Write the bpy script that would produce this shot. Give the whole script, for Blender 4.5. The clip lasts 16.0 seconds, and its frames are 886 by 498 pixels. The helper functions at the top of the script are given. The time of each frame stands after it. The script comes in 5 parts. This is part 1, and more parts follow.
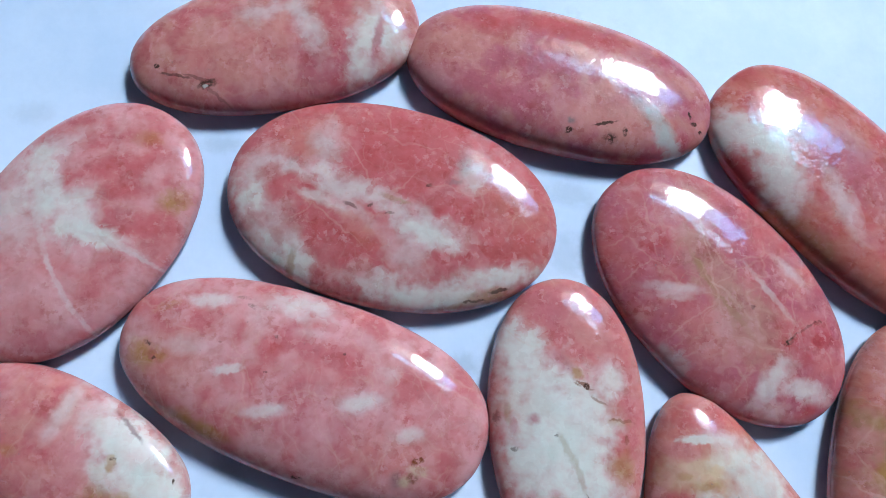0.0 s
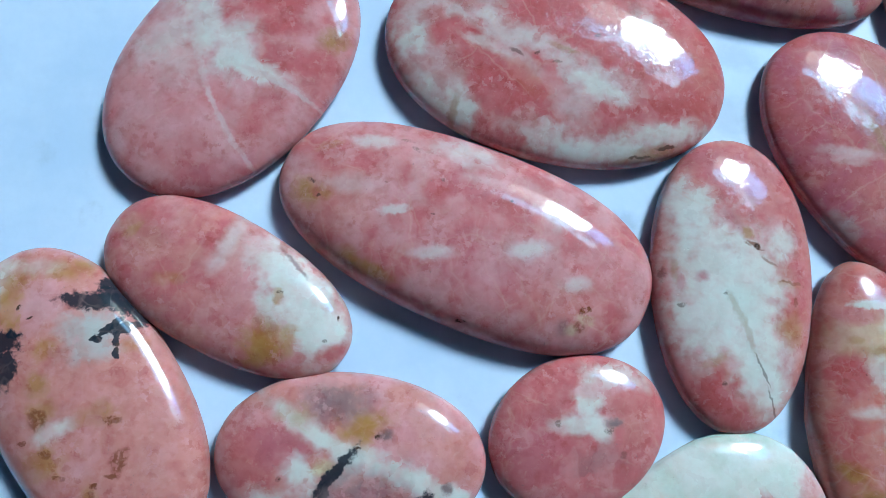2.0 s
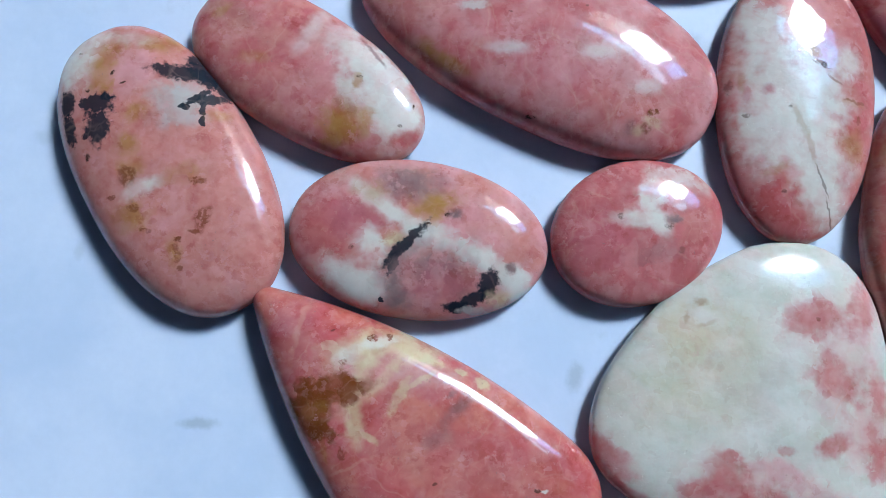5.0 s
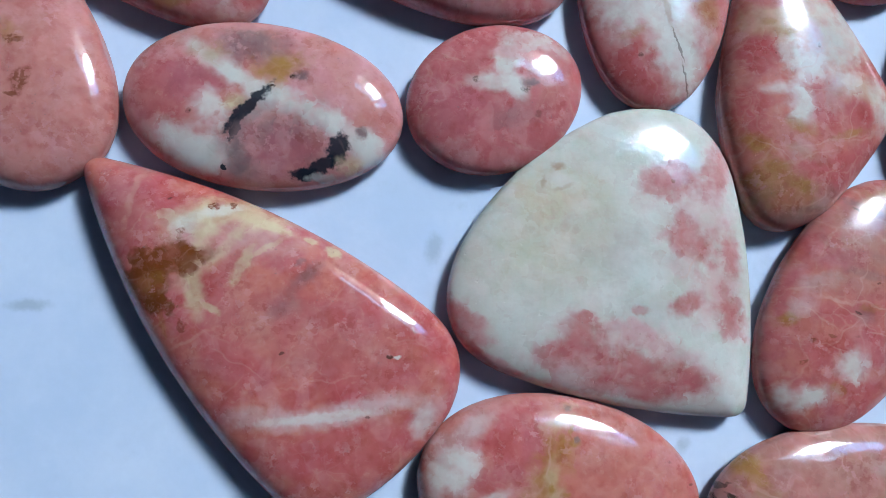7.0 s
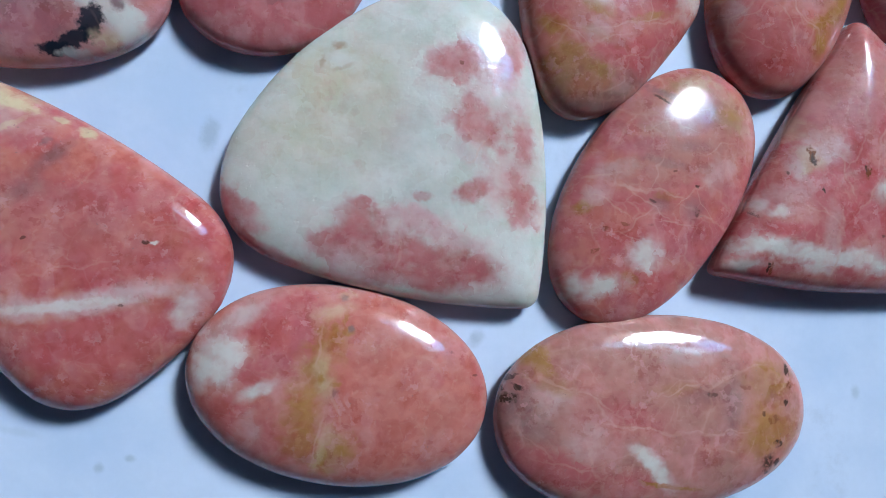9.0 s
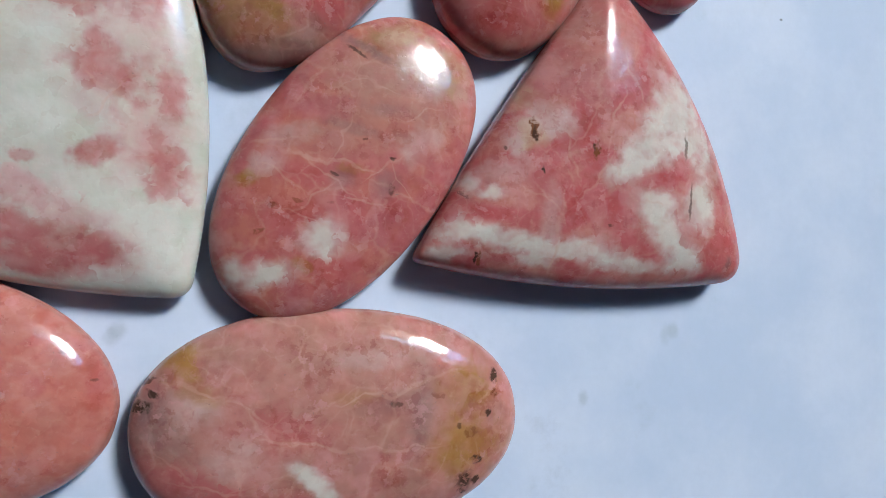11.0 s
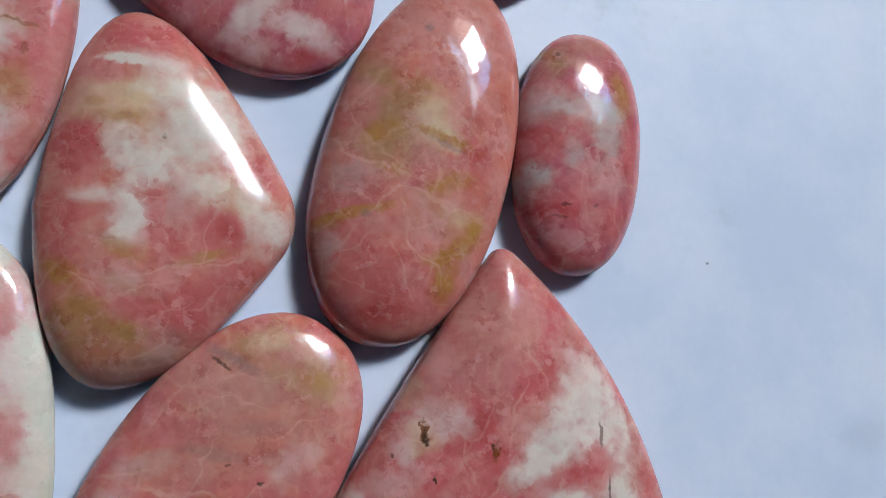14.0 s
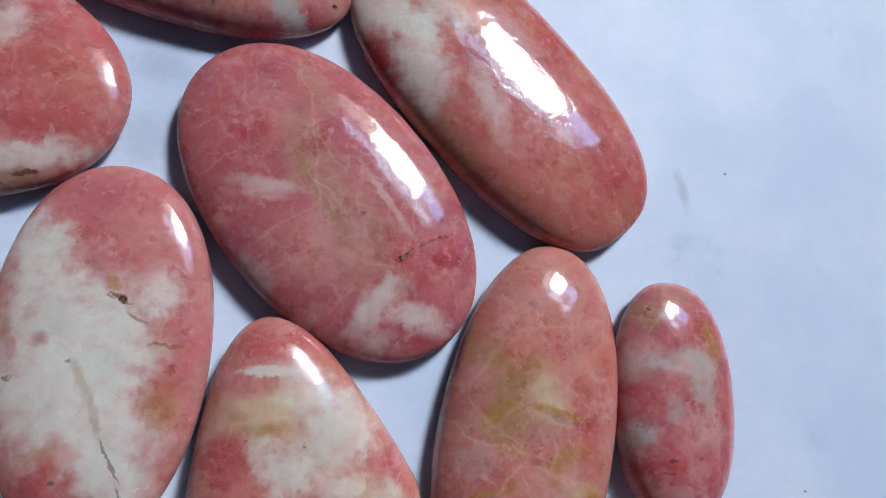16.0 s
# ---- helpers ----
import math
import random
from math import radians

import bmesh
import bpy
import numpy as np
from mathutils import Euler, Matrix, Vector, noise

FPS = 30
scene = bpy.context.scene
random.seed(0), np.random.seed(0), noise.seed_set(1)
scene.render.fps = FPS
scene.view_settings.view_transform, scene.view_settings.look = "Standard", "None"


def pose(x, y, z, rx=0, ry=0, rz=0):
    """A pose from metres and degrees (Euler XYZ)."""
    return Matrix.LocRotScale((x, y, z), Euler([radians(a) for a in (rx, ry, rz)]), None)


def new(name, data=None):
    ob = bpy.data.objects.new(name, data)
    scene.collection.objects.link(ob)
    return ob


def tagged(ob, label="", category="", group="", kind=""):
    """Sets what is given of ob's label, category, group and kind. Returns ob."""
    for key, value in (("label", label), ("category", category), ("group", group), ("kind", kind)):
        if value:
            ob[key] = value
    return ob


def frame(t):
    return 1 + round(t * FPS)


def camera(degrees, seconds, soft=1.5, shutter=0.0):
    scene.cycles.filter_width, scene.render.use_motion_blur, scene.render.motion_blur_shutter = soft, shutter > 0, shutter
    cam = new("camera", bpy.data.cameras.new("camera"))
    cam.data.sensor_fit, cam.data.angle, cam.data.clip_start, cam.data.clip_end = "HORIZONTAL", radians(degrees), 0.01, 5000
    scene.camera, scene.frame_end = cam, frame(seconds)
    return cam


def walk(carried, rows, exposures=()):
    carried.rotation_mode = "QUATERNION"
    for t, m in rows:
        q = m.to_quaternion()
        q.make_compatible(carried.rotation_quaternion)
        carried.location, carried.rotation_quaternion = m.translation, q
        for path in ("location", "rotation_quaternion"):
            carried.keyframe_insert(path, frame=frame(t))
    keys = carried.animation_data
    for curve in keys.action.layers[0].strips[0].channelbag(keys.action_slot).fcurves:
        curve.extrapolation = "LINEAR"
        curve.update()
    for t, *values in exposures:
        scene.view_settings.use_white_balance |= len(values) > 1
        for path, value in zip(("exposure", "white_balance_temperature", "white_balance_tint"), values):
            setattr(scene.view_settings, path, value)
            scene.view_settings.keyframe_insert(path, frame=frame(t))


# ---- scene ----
# Polished stones laid out on a white sheet, seen from a hand's width away.
cam = camera(65.45, 16.0, soft=0.7)
MM = 0.001
# seconds; eye in millimetres; yaw, pitch and roll in degrees
PATH = [
    (0.0, -0.00, -0.00, 105.99, -11.64, -75.56, 12.01),
    (0.5, -5.04, -3.77, 102.76, -14.08, -74.90, 14.46),
    (1.0, -10.73, -4.36, 99.82, -18.31, -77.24, 19.08),
    (1.5, -17.72, -9.52, 99.88, -12.71, -79.28, 14.53),
    (2.0, -21.16, -14.42, 99.19, -10.18, -79.73, 13.12),
    (2.5, -24.40, -20.59, 97.75, -9.71, -79.97, 14.34),
    (3.0, -25.42, -22.08, 98.99, -5.75, -81.03, 10.46),
    (3.5, -26.97, -24.11, 98.11, -2.65, -81.68, 8.08),
    (3.7, -27.28, -25.64, 98.57, -2.34, -81.43, 7.96),
    (5.8, -25.26, -49.69, 96.98, -14.56, -81.28, 21.17),
    (6.0, -23.97, -50.74, 96.12, -22.03, -81.96, 28.51),
    (6.5, -18.99, -53.73, 94.59, -34.78, -82.09, 40.54),
    (7.0, -13.35, -54.01, 93.59, -41.32, -81.17, 46.07),
    (7.5, -6.28, -57.24, 92.64, -52.69, -81.50, 56.86),
    (8.0, -0.43, -59.53, 92.86, -55.50, -80.71, 59.01),
    (8.5, 3.66, -60.70, 92.06, -59.18, -79.95, 62.76),
    (9.0, 12.13, -62.03, 91.60, -65.73, -80.34, 69.85),
    (9.5, 21.36, -63.91, 88.44, -80.53, -79.18, 85.66),
    (10.0, 29.08, -63.71, 85.78, -88.43, -77.09, 94.57),
    (10.2, 32.55, -62.50, 85.11, -89.78, -76.45, 96.04),
    (12.3, 56.95, -47.75, 79.89, -73.26, -73.64, 77.85),
    (12.5, 57.13, -46.04, 79.55, -74.23, -73.84, 78.91),
    (13.0, 58.45, -41.42, 79.10, -70.64, -73.86, 75.12),
    (13.5, 58.34, -34.26, 80.66, -62.07, -74.88, 66.72),
    (14.0, 59.10, -30.29, 80.55, -57.91, -74.25, 62.66),
    (14.5, 57.47, -26.31, 80.69, -55.90, -73.50, 60.25),
    (15.0, 53.42, -18.75, 83.08, -53.19, -73.11, 56.20),
    (15.5, 47.34, -11.88, 84.67, -46.54, -72.18, 48.93),
    (16.0, 43.73, -7.67, 86.45, -41.51, -71.08, 43.59),
]


def carried_pose(x, y, z, yaw, pitch, roll):
    return (Matrix.Translation((x * MM, y * MM, z * MM)) @ pose(0, 0, 0, 0, 0, yaw)
            @ pose(0, 0, 0, 90 + pitch) @ pose(0, 0, 0, 0, 0, roll))


# seconds, stops, kelvin, tint
EXPOSURES = [
    (0, 0.47, 6230, 8),
    (1.5, 0.45, 5720, -5),
    (2.5, 0.48, 5840, -2),
    (3.5, 0.48, 6180, 7),
    (6, 0.37, 6330, 10),
    (9, 0.31, 6280, 11),
    (10, 0.33, 7000, 12),
    (12.5, 0.17, 7530, 16),
    (14, 0.13, 7430, 16),
    (16, 0.19, 7130, 16),
]
walk(cam, [(t, carried_pose(*p)) for t, *p in PATH], EXPOSURES)

# ---- light: daylight through one window of a dim room ----
ROOM = pose(0.02, -0.01, 0, 0, 0, -40)
world = bpy.data.worlds.new("daylight")
scene.world = world
world.use_nodes = True
wn = world.node_tree
sky = wn.nodes.new("ShaderNodeTexSky")
sky.sky_type, sky.sun_disc = "NISHITA", False
sky.sun_elevation, sky.sun_rotation = radians(38), radians(40)
wn.nodes["Background"].inputs["Strength"].default_value = 0.1
wn.links.new(sky.outputs["Color"], wn.nodes["Background"].inputs["Color"])
# the bright sky that fills one pane of the window
lamp = bpy.data.lights.new("window_daylight", "AREA")
lamp.shape, lamp.size, lamp.size_y, lamp.energy = "RECTANGLE", 0.40, 0.53, 74
lamp.color = (0.88, 0.955, 1.0)
new("window_daylight", lamp).matrix_world = ROOM @ Matrix.Translation((-0.11, 1.555, 1.535)) @ pose(0, 0, 0, -90, 0, 0)

# ---- materials ----
def material(name):
    m = bpy.data.materials.new(name)
    m.use_nodes = True
    return m, m.node_tree, m.node_tree.nodes["Principled BSDF"]


def link(nt, a, b):
    nt.links.new(a, b)


def node(nt, kind, **values):
    n = nt.nodes.new(kind)
    for key, v in values.items():
        setattr(n, key, v)
    return n


def math_node(nt, op, a, b=None, c=None):
    n = node(nt, "ShaderNodeMath", operation=op)
    for i, v in enumerate((a, b, c)):
        if v is None:
            continue
        if isinstance(v, (int, float)):
            n.inputs[i].default_value = v
        else:
            link(nt, v, n.inputs[i])
    return n.outputs[0]


def noise_node(nt, vector, scale, detail=4.0, rough=0.55, colour=False):
    n = node(nt, "ShaderNodeTexNoise")
    n.inputs["Scale"].default_value, n.inputs["Detail"].default_value, n.inputs["Roughness"].default_value = scale, detail, rough
    link(nt, vector, n.inputs["Vector"])
    return n.outputs["Color" if colour else "Fac"]


def ramp(nt, value, lo, hi, a=0.0, b=1.0):
    n = node(nt, "ShaderNodeMapRange", interpolation_type="SMOOTHSTEP")
    for key, v in (("From Min", lo), ("From Max", hi), ("To Min", a), ("To Max", b)):
        n.inputs[key].default_value = v
    link(nt, value, n.inputs["Value"])
    return n.outputs["Result"]


def mix(nt, fac, a, b):
    n = node(nt, "ShaderNodeMix", data_type="RGBA")
    for socket, v in ((n.inputs["Factor"], fac), (n.inputs["A"], a), (n.inputs["B"], b)):
        if isinstance(v, (int, float)):
            socket.default_value = v
        elif isinstance(v, tuple):
            socket.default_value = (*v, 1)
        else:
            link(nt, v, socket)
    return n.outputs["Result"]


STONE = {
    "white": (0.528, 0.536, 0.504), "grey": (0.352, 0.352, 0.344), "pale": (0.52, 0.265, 0.275), "red": (0.41, 0.092, 0.098),
    "ochre": (0.32, 0.168, 0.04), "cream": (0.496, 0.424, 0.272), "rust": (0.152, 0.044, 0.0096), "black": (0.0096, 0.0144, 0.024),
    "smoky": (0.192, 0.132, 0.136), "vein": (0.544, 0.344, 0.288), "speck": (0.048, 0.024, 0.016), "mauve": (0.365, 0.10, 0.132),
    "peach": (0.464, 0.20, 0.178), "rose": (0.435, 0.132, 0.138), "celadon": (0.46, 0.48, 0.425), "tan": (0.37, 0.185, 0.152),
    "milk": (0.50, 0.41, 0.40), "salmon": (0.45, 0.15, 0.118), "crimson": (0.375, 0.055, 0.065), "olive": (0.27, 0.165, 0.07),
}
RAGGED = {"black": 1.25, "rust": 1.5, "speck": 1.0, "vein": 0.8, "ochre": 1.2, "smoky": 1.2, "peach": 1.0, "pale": 1.0}
SOFT = {"black": 0.25, "rust": 0.35, "speck": 0.5, "vein": 0.8, "ochre": 0.7, "cream": 0.65, "smoky": 0.95, "olive": 0.85, "white": 0.6, "milk": 0.7, "red": 0.55, "mauve": 0.55, "pale": 0.5}


def blot_group():
    """One soft-edged oval stain laid over a base colour."""
    nt = bpy.data.node_groups.new("stain", "ShaderNodeTree")
    for name, kind in (("Base", "Color"), ("Tone", "Color"), ("Vector", "Vector"), ("Place", "Vector"), ("Turn", "Vector"), ("Size", "Vector"),
                       ("Noise", "Float"), ("Ragged", "Float"), ("Low", "Float"), ("High", "Float"), ("Top", "Float"), ("Patchy", "Float")):
        socket = nt.interface.new_socket(name, in_out="INPUT", socket_type="NodeSocket" + kind)
        if name == "Patchy":
            socket.default_value = 1.0
    nt.interface.new_socket("Colour", in_out="OUTPUT", socket_type="NodeSocketColor")
    given, result = node(nt, "NodeGroupInput").outputs, node(nt, "NodeGroupOutput").inputs
    m = node(nt, "ShaderNodeMapping", vector_type="TEXTURE")
    for key, socket in (("Vector", "Vector"), ("Place", "Location"), ("Turn", "Rotation"), ("Size", "Scale")):
        link(nt, given[key], m.inputs[socket])
    flat = node(nt, "ShaderNodeVectorMath", operation="MULTIPLY")
    flat.inputs[1].default_value = (1, 1, 0)
    link(nt, m.outputs["Vector"], flat.inputs[0])
    far = node(nt, "ShaderNodeVectorMath", operation="LENGTH")
    link(nt, flat.outputs[0], far.inputs[0])
    edge = math_node(nt, "MULTIPLY_ADD", given["Noise"], given["Ragged"], far.outputs["Value"])
    fade = node(nt, "ShaderNodeMapRange", interpolation_type="SMOOTHSTEP")
    for key, socket in (("Low", "From Min"), ("High", "From Max"), ("Top", "To Min")):
        link(nt, given[key], fade.inputs[socket])
    fade.inputs["To Max"].default_value = 0.0
    link(nt, edge, fade.inputs["Value"])
    fac = math_node(nt, "MULTIPLY", fade.outputs["Result"], given["Patchy"])
    link(nt, mix(nt, fac, given["Base"], given["Tone"]), result["Colour"])
    return nt


BLOT = blot_group()


class Marks:
    """A polished stone: a mottled ground with blots (x, y, half length, half width, turn, strength) in millimetres."""

    def __init__(self, ground, mottle, seed):
        self.mat, self.nt, self.shader = material("polished stone")
        nt = self.nt
        coord = node(nt, "ShaderNodeTexCoord").outputs["Object"]
        mm = node(nt, "ShaderNodeMapping")
        mm.inputs["Scale"].default_value = (1000, 1000, 1000)
        mm.inputs["Location"].default_value = (seed * 61.7, seed * 23.1, 0)
        link(nt, coord, mm.inputs["Vector"])
        self.place = mm.outputs["Vector"]
        flat = node(nt, "ShaderNodeMapping")
        flat.inputs["Scale"].default_value = (1000, 1000, 0)
        link(nt, coord, flat.inputs["Vector"])
        coarse = noise_node(nt, self.place, 0.28, 2, 0.45, True)
        fine = noise_node(nt, self.place, 1.0, 2, 0.5, True)
        warp = self.shift(self.shift(flat.outputs["Vector"], coarse, 2.0), fine, 0.5)
        grainy = node(nt, "ShaderNodeTexVoronoi")
        grainy.inputs["Scale"].default_value = 0.62
        link(nt, self.shift(self.place, fine, 1.6), grainy.inputs["Vector"])
        self.cells = grainy.outputs["Color"]
        warp = self.shift(warp, self.cells, 0.9)
        self.lines = self.shift(self.shift(flat.outputs["Vector"], coarse, 3.0), fine, 0.35)
        self.wide, self.near = warp, self.shift(flat.outputs["Vector"], fine, 0.9)
        self.grit = self.shift(self.near, noise_node(nt, self.place, 2.2, 3, 0.6, True), 1.2)
        self.grain = noise_node(nt, self.place, 0.6, 2, 0.45)
        self.fine = noise_node(nt, self.place, 1.4, 3, 0.55)
        self.uneven = ramp(nt, noise_node(nt, self.place, 0.35, 2, 0.5), 0.34, 0.56, 0.72, 1.0)
        self.broken = ramp(nt, noise_node(nt, self.wide, 1.3, 3, 0.6), 0.38, 0.52, 0.3, 1.0)
        # ground: cloudy change between two tones, with deeper flecks
        cloud = ramp(nt, noise_node(nt, self.place, 0.2, 3, 0.5), 0.36, 0.64)
        self.colour = mix(nt, cloud, STONE[ground], STONE[mottle])
        deep = node(nt, "ShaderNodeMix", data_type="RGBA", blend_type="MULTIPLY")
        deep.inputs["B"].default_value = (0.95, 0.87, 0.86, 1) if ground not in ("white", "celadon") else (0.95, 0.96, 0.93, 1)
        link(nt, ramp(nt, noise_node(nt, self.place, 0.45, 3, 0.5), 0.46, 0.66), deep.inputs["Factor"])
        link(nt, self.colour, deep.inputs["A"])
        self.colour = deep.outputs["Result"]
        light = ramp(nt, noise_node(nt, self.place, 0.33, 3, 0.5), 0.5, 0.7, 0.0, 0.35)
        self.colour = mix(nt, light, self.colour, STONE["white" if ground in ("white", "celadon") else "tan" if ground == "tan" else "pale"])

    def shift(self, vector, colour, amount):
        nt = self.nt
        off = node(nt, "ShaderNodeVectorMath", operation="MULTIPLY_ADD")
        off.inputs[1].default_value = (amount,) * 3
        off.inputs[2].default_value = (-amount / 2,) * 3
        link(nt, colour, off.inputs[0])
        total = node(nt, "ShaderNodeVectorMath", operation="ADD")
        link(nt, vector, total.inputs[0])
        link(nt, off.outputs[0], total.inputs[1])
        return total.outputs[0]

    def add(self, colour, *blots):
        nt = self.nt
        rag = RAGGED.get(colour, 1.0)
        for x, y, a, b, turn, *strength in blots:
            thin = min(a, b) < 0.7
            soft = SOFT.get(colour, 0.55) * (0.7 if thin else 1.0)
            top = {"vein": 0.42, "white": 0.92}.get(colour, 0.95) * (strength[0] if strength else 1.0)
            g = node(nt, "ShaderNodeGroup", node_tree=BLOT)
            g.inputs["Place"].default_value = (x, y, 0)
            g.inputs["Turn"].default_value = (0, 0, radians(turn))
            g.inputs["Size"].default_value = (a, b, 1)
            g.inputs["Ragged"].default_value = rag
            g.inputs["Low"].default_value, g.inputs["High"].default_value = 1 + rag / 2 - soft, 1 + rag / 2 + soft
            g.inputs["Top"].default_value = top
            g.inputs["Tone"].default_value = (*STONE[colour], 1)
            link(nt, self.lines if colour == "vein" else self.wide if min(a, b) > 1.3 else self.near, g.inputs["Vector"])
            link(nt, self.fine if colour == "black" or thin else self.grain, g.inputs["Noise"])
            if colour in ("speck", "rust") and min(a, b) < 1.2 and max(a, b) < 4 * min(a, b):
                link(nt, self.broken, g.inputs["Patchy"])
            elif colour not in ("black", "smoky", "speck"):
                link(nt, self.uneven, g.inputs["Patchy"])
            link(nt, self.colour, g.inputs["Base"])
            self.colour = g.outputs["Colour"]

    def finish(self, pitted, crazed, dull=0.0):
        nt, bs = self.nt, self.shader
        # two nets of hairline veins, then a little cloud and grain where the stone is coloured
        colour = self.colour
        for scale, width, strength in ((0.15, 0.045, 0.62), (0.3, 0.05, 0.42)):
            crack = node(nt, "ShaderNodeTexVoronoi", feature="DISTANCE_TO_EDGE")
            crack.inputs["Scale"].default_value = scale
            link(nt, self.lines, crack.inputs["Vector"])
            hair = ramp(nt, crack.outputs["Distance"], 0.0, width, 1.0, 0.0)
            some = ramp(nt, noise_node(nt, self.place, 0.13 + scale / 8, 2), 0.42, 0.64, 0.0, crazed * strength)
            colour = mix(nt, math_node(nt, "MULTIPLY", hair, some), colour, STONE["vein"])
        # crystal grains, each a little lighter or darker
        value = node(nt, "ShaderNodeSeparateColor")
        link(nt, self.cells, value.inputs[0])
        facet = node(nt, "ShaderNodeMix", data_type="RGBA", blend_type="MULTIPLY")
        facet.inputs["B"].default_value = (0.93, 0.87, 0.86, 1)
        link(nt, ramp(nt, value.outputs[0], 0.3, 1.0, 0.0, 0.5), facet.inputs["Factor"])
        link(nt, colour, facet.inputs["A"])
        colour = facet.outputs["Result"]
        # coarser grains between the hairlines, and clusters of small deep or pale ones
        split = node(nt, "ShaderNodeSeparateColor", mode="HSV")
        link(nt, colour, split.inputs[0])
        tinted = math_node(nt, "MULTIPLY", ramp(nt, split.outputs[1], 0.12, 0.5, 0.15, 1.0), ramp(nt, split.outputs[2], 0.06, 0.25))
        for scale, vector, dark, most, some, pale in ((0.34, self.lines, (0.90, 0.77, 0.77), 0.7, 0.3, 0.3), (1.3, self.grit, (0.80, 0.60, 0.58), 0.65, 0.42, 0.5)):
            grains = node(nt, "ShaderNodeTexVoronoi", feature="SMOOTH_F1")
            grains.inputs["Smoothness"].default_value = 0.45
            grains.inputs["Scale"].default_value = scale
            link(nt, vector, grains.inputs["Vector"])
            pick = node(nt, "ShaderNodeSeparateColor")
            link(nt, grains.outputs["Color"], pick.inputs[0])
            where = math_node(nt, "MULTIPLY", ramp(nt, noise_node(nt, self.place, 0.11 + scale / 12, 3), some, some + 0.2), tinted)
            tone = node(nt, "ShaderNodeMix", data_type="RGBA", blend_type="MULTIPLY")
            tone.inputs["B"].default_value = (*dark, 1)
            link(nt, math_node(nt, "MULTIPLY", ramp(nt, pick.outputs[0], 0.45, 0.9, 0.0, most), where), tone.inputs["Factor"])
            link(nt, colour, tone.inputs["A"])
            colour = mix(nt, math_node(nt, "MULTIPLY", ramp(nt, pick.outputs[1], 0.6, 1.0, 0.0, pale), where), tone.outputs["Result"], STONE["pale"])
        milk = node(nt, "ShaderNodeMix", data_type="RGBA", blend_type="MULTIPLY")
        milk.inputs["B"].default_value = (0.93, 0.93, 0.92, 1)
        link(nt, ramp(nt, noise_node(nt, self.wide, 0.22, 3, 0.5), 0.40, 0.66), milk.inputs["Factor"])
        link(nt, colour, milk.inputs["A"])
        colour = milk.outputs["Result"]
        for scale, lo, hi, dark in ((0.4, 0.40, 0.68, (0.94, 0.88, 0.88)), (0.9, 0.48, 0.72, (0.95, 0.90, 0.90))):
            tone = node(nt, "ShaderNodeMix", data_type="RGBA", blend_type="MULTIPLY")
            tone.inputs["B"].default_value = (*dark, 1)
            shade = ramp(nt, noise_node(nt, self.place, scale, 3, 0.5), lo, hi)
            link(nt, math_node(nt, "MULTIPLY", shade, tinted), tone.inputs["Factor"])
            link(nt, colour, tone.inputs["A"])
            colour = tone.outputs["Result"]
        glint = ramp(nt, noise_node(nt, self.near, 0.9, 3, 0.6), 0.58, 0.72, 0.0, 0.16)
        colour = mix(nt, math_node(nt, "MULTIPLY", glint, tinted), colour, STONE["vein"])
        pits = math_node(nt, "MULTIPLY", ramp(nt, noise_node(nt, self.place, 1.7, 2), 0.72, 0.76), 0.45)
        colour = mix(nt, math_node(nt, "MULTIPLY", pits, tinted), colour, STONE["smoky"])
        link(nt, colour, bs.inputs["Base Color"])
        smear = noise_node(nt, self.place, 0.16, 4, 0.6)
        # the girdle is ground, not polished
        deep = node(nt, "ShaderNodeSeparateXYZ")
        link(nt, self.place, deep.inputs[0])
        rim = ramp(nt, deep.outputs[2], 1.2, 2.2, 0.25, 0.0)
        gloss = ramp(nt, smear, 0.42, 0.75, 0.012 + dull, 0.05 + dull)
        polish = math_node(nt, "ADD", gloss, rim)
        # a sharp polish over a faint haze of fine scratches
        link(nt, math_node(nt, "ADD", polish, 0.28), bs.inputs["Roughness"])
        link(nt, polish, bs.inputs["Coat Roughness"])
        bs.inputs["Coat Weight"].default_value, bs.inputs["Coat IOR"].default_value = 0.9, 1.52
        bs.inputs["Specular IOR Level"].default_value = 0.05
        bs.inputs["IOR"].default_value = 1.58
        bs.inputs["Subsurface Weight"].default_value = 0.25
        bs.inputs["Subsurface Radius"].default_value = (1.0, 0.16, 0.14)
        bs.inputs["Subsurface Scale"].default_value = 0.0025
        # polishing ripples and pinholes
        ripple = noise_node(nt, self.place, 0.55, 3, 0.5)
        holes = math_node(nt, "ADD", ramp(nt, noise_node(nt, self.place, 3.2, 2), 0.70, 0.75, 0.0, -0.7), ramp(nt, noise_node(nt, self.near, 1.1, 3, 0.6), 0.70, 0.73, 0.0, -2.0))
        relief = math_node(nt, "ADD", math_node(nt, "MULTIPLY_ADD", noise_node(nt, self.place, 1.8, 2), 0.22, ripple), holes)
        bump = node(nt, "ShaderNodeBump")
        bump.inputs["Strength"].default_value = pitted
        bump.inputs["Distance"].default_value = 0.00008
        link(nt, relief, bump.inputs["Height"])
        link(nt, bump.outputs["Normal"], bs.inputs["Normal"])
        link(nt, bump.outputs["Normal"], bs.inputs["Coat Normal"])
        return self.mat


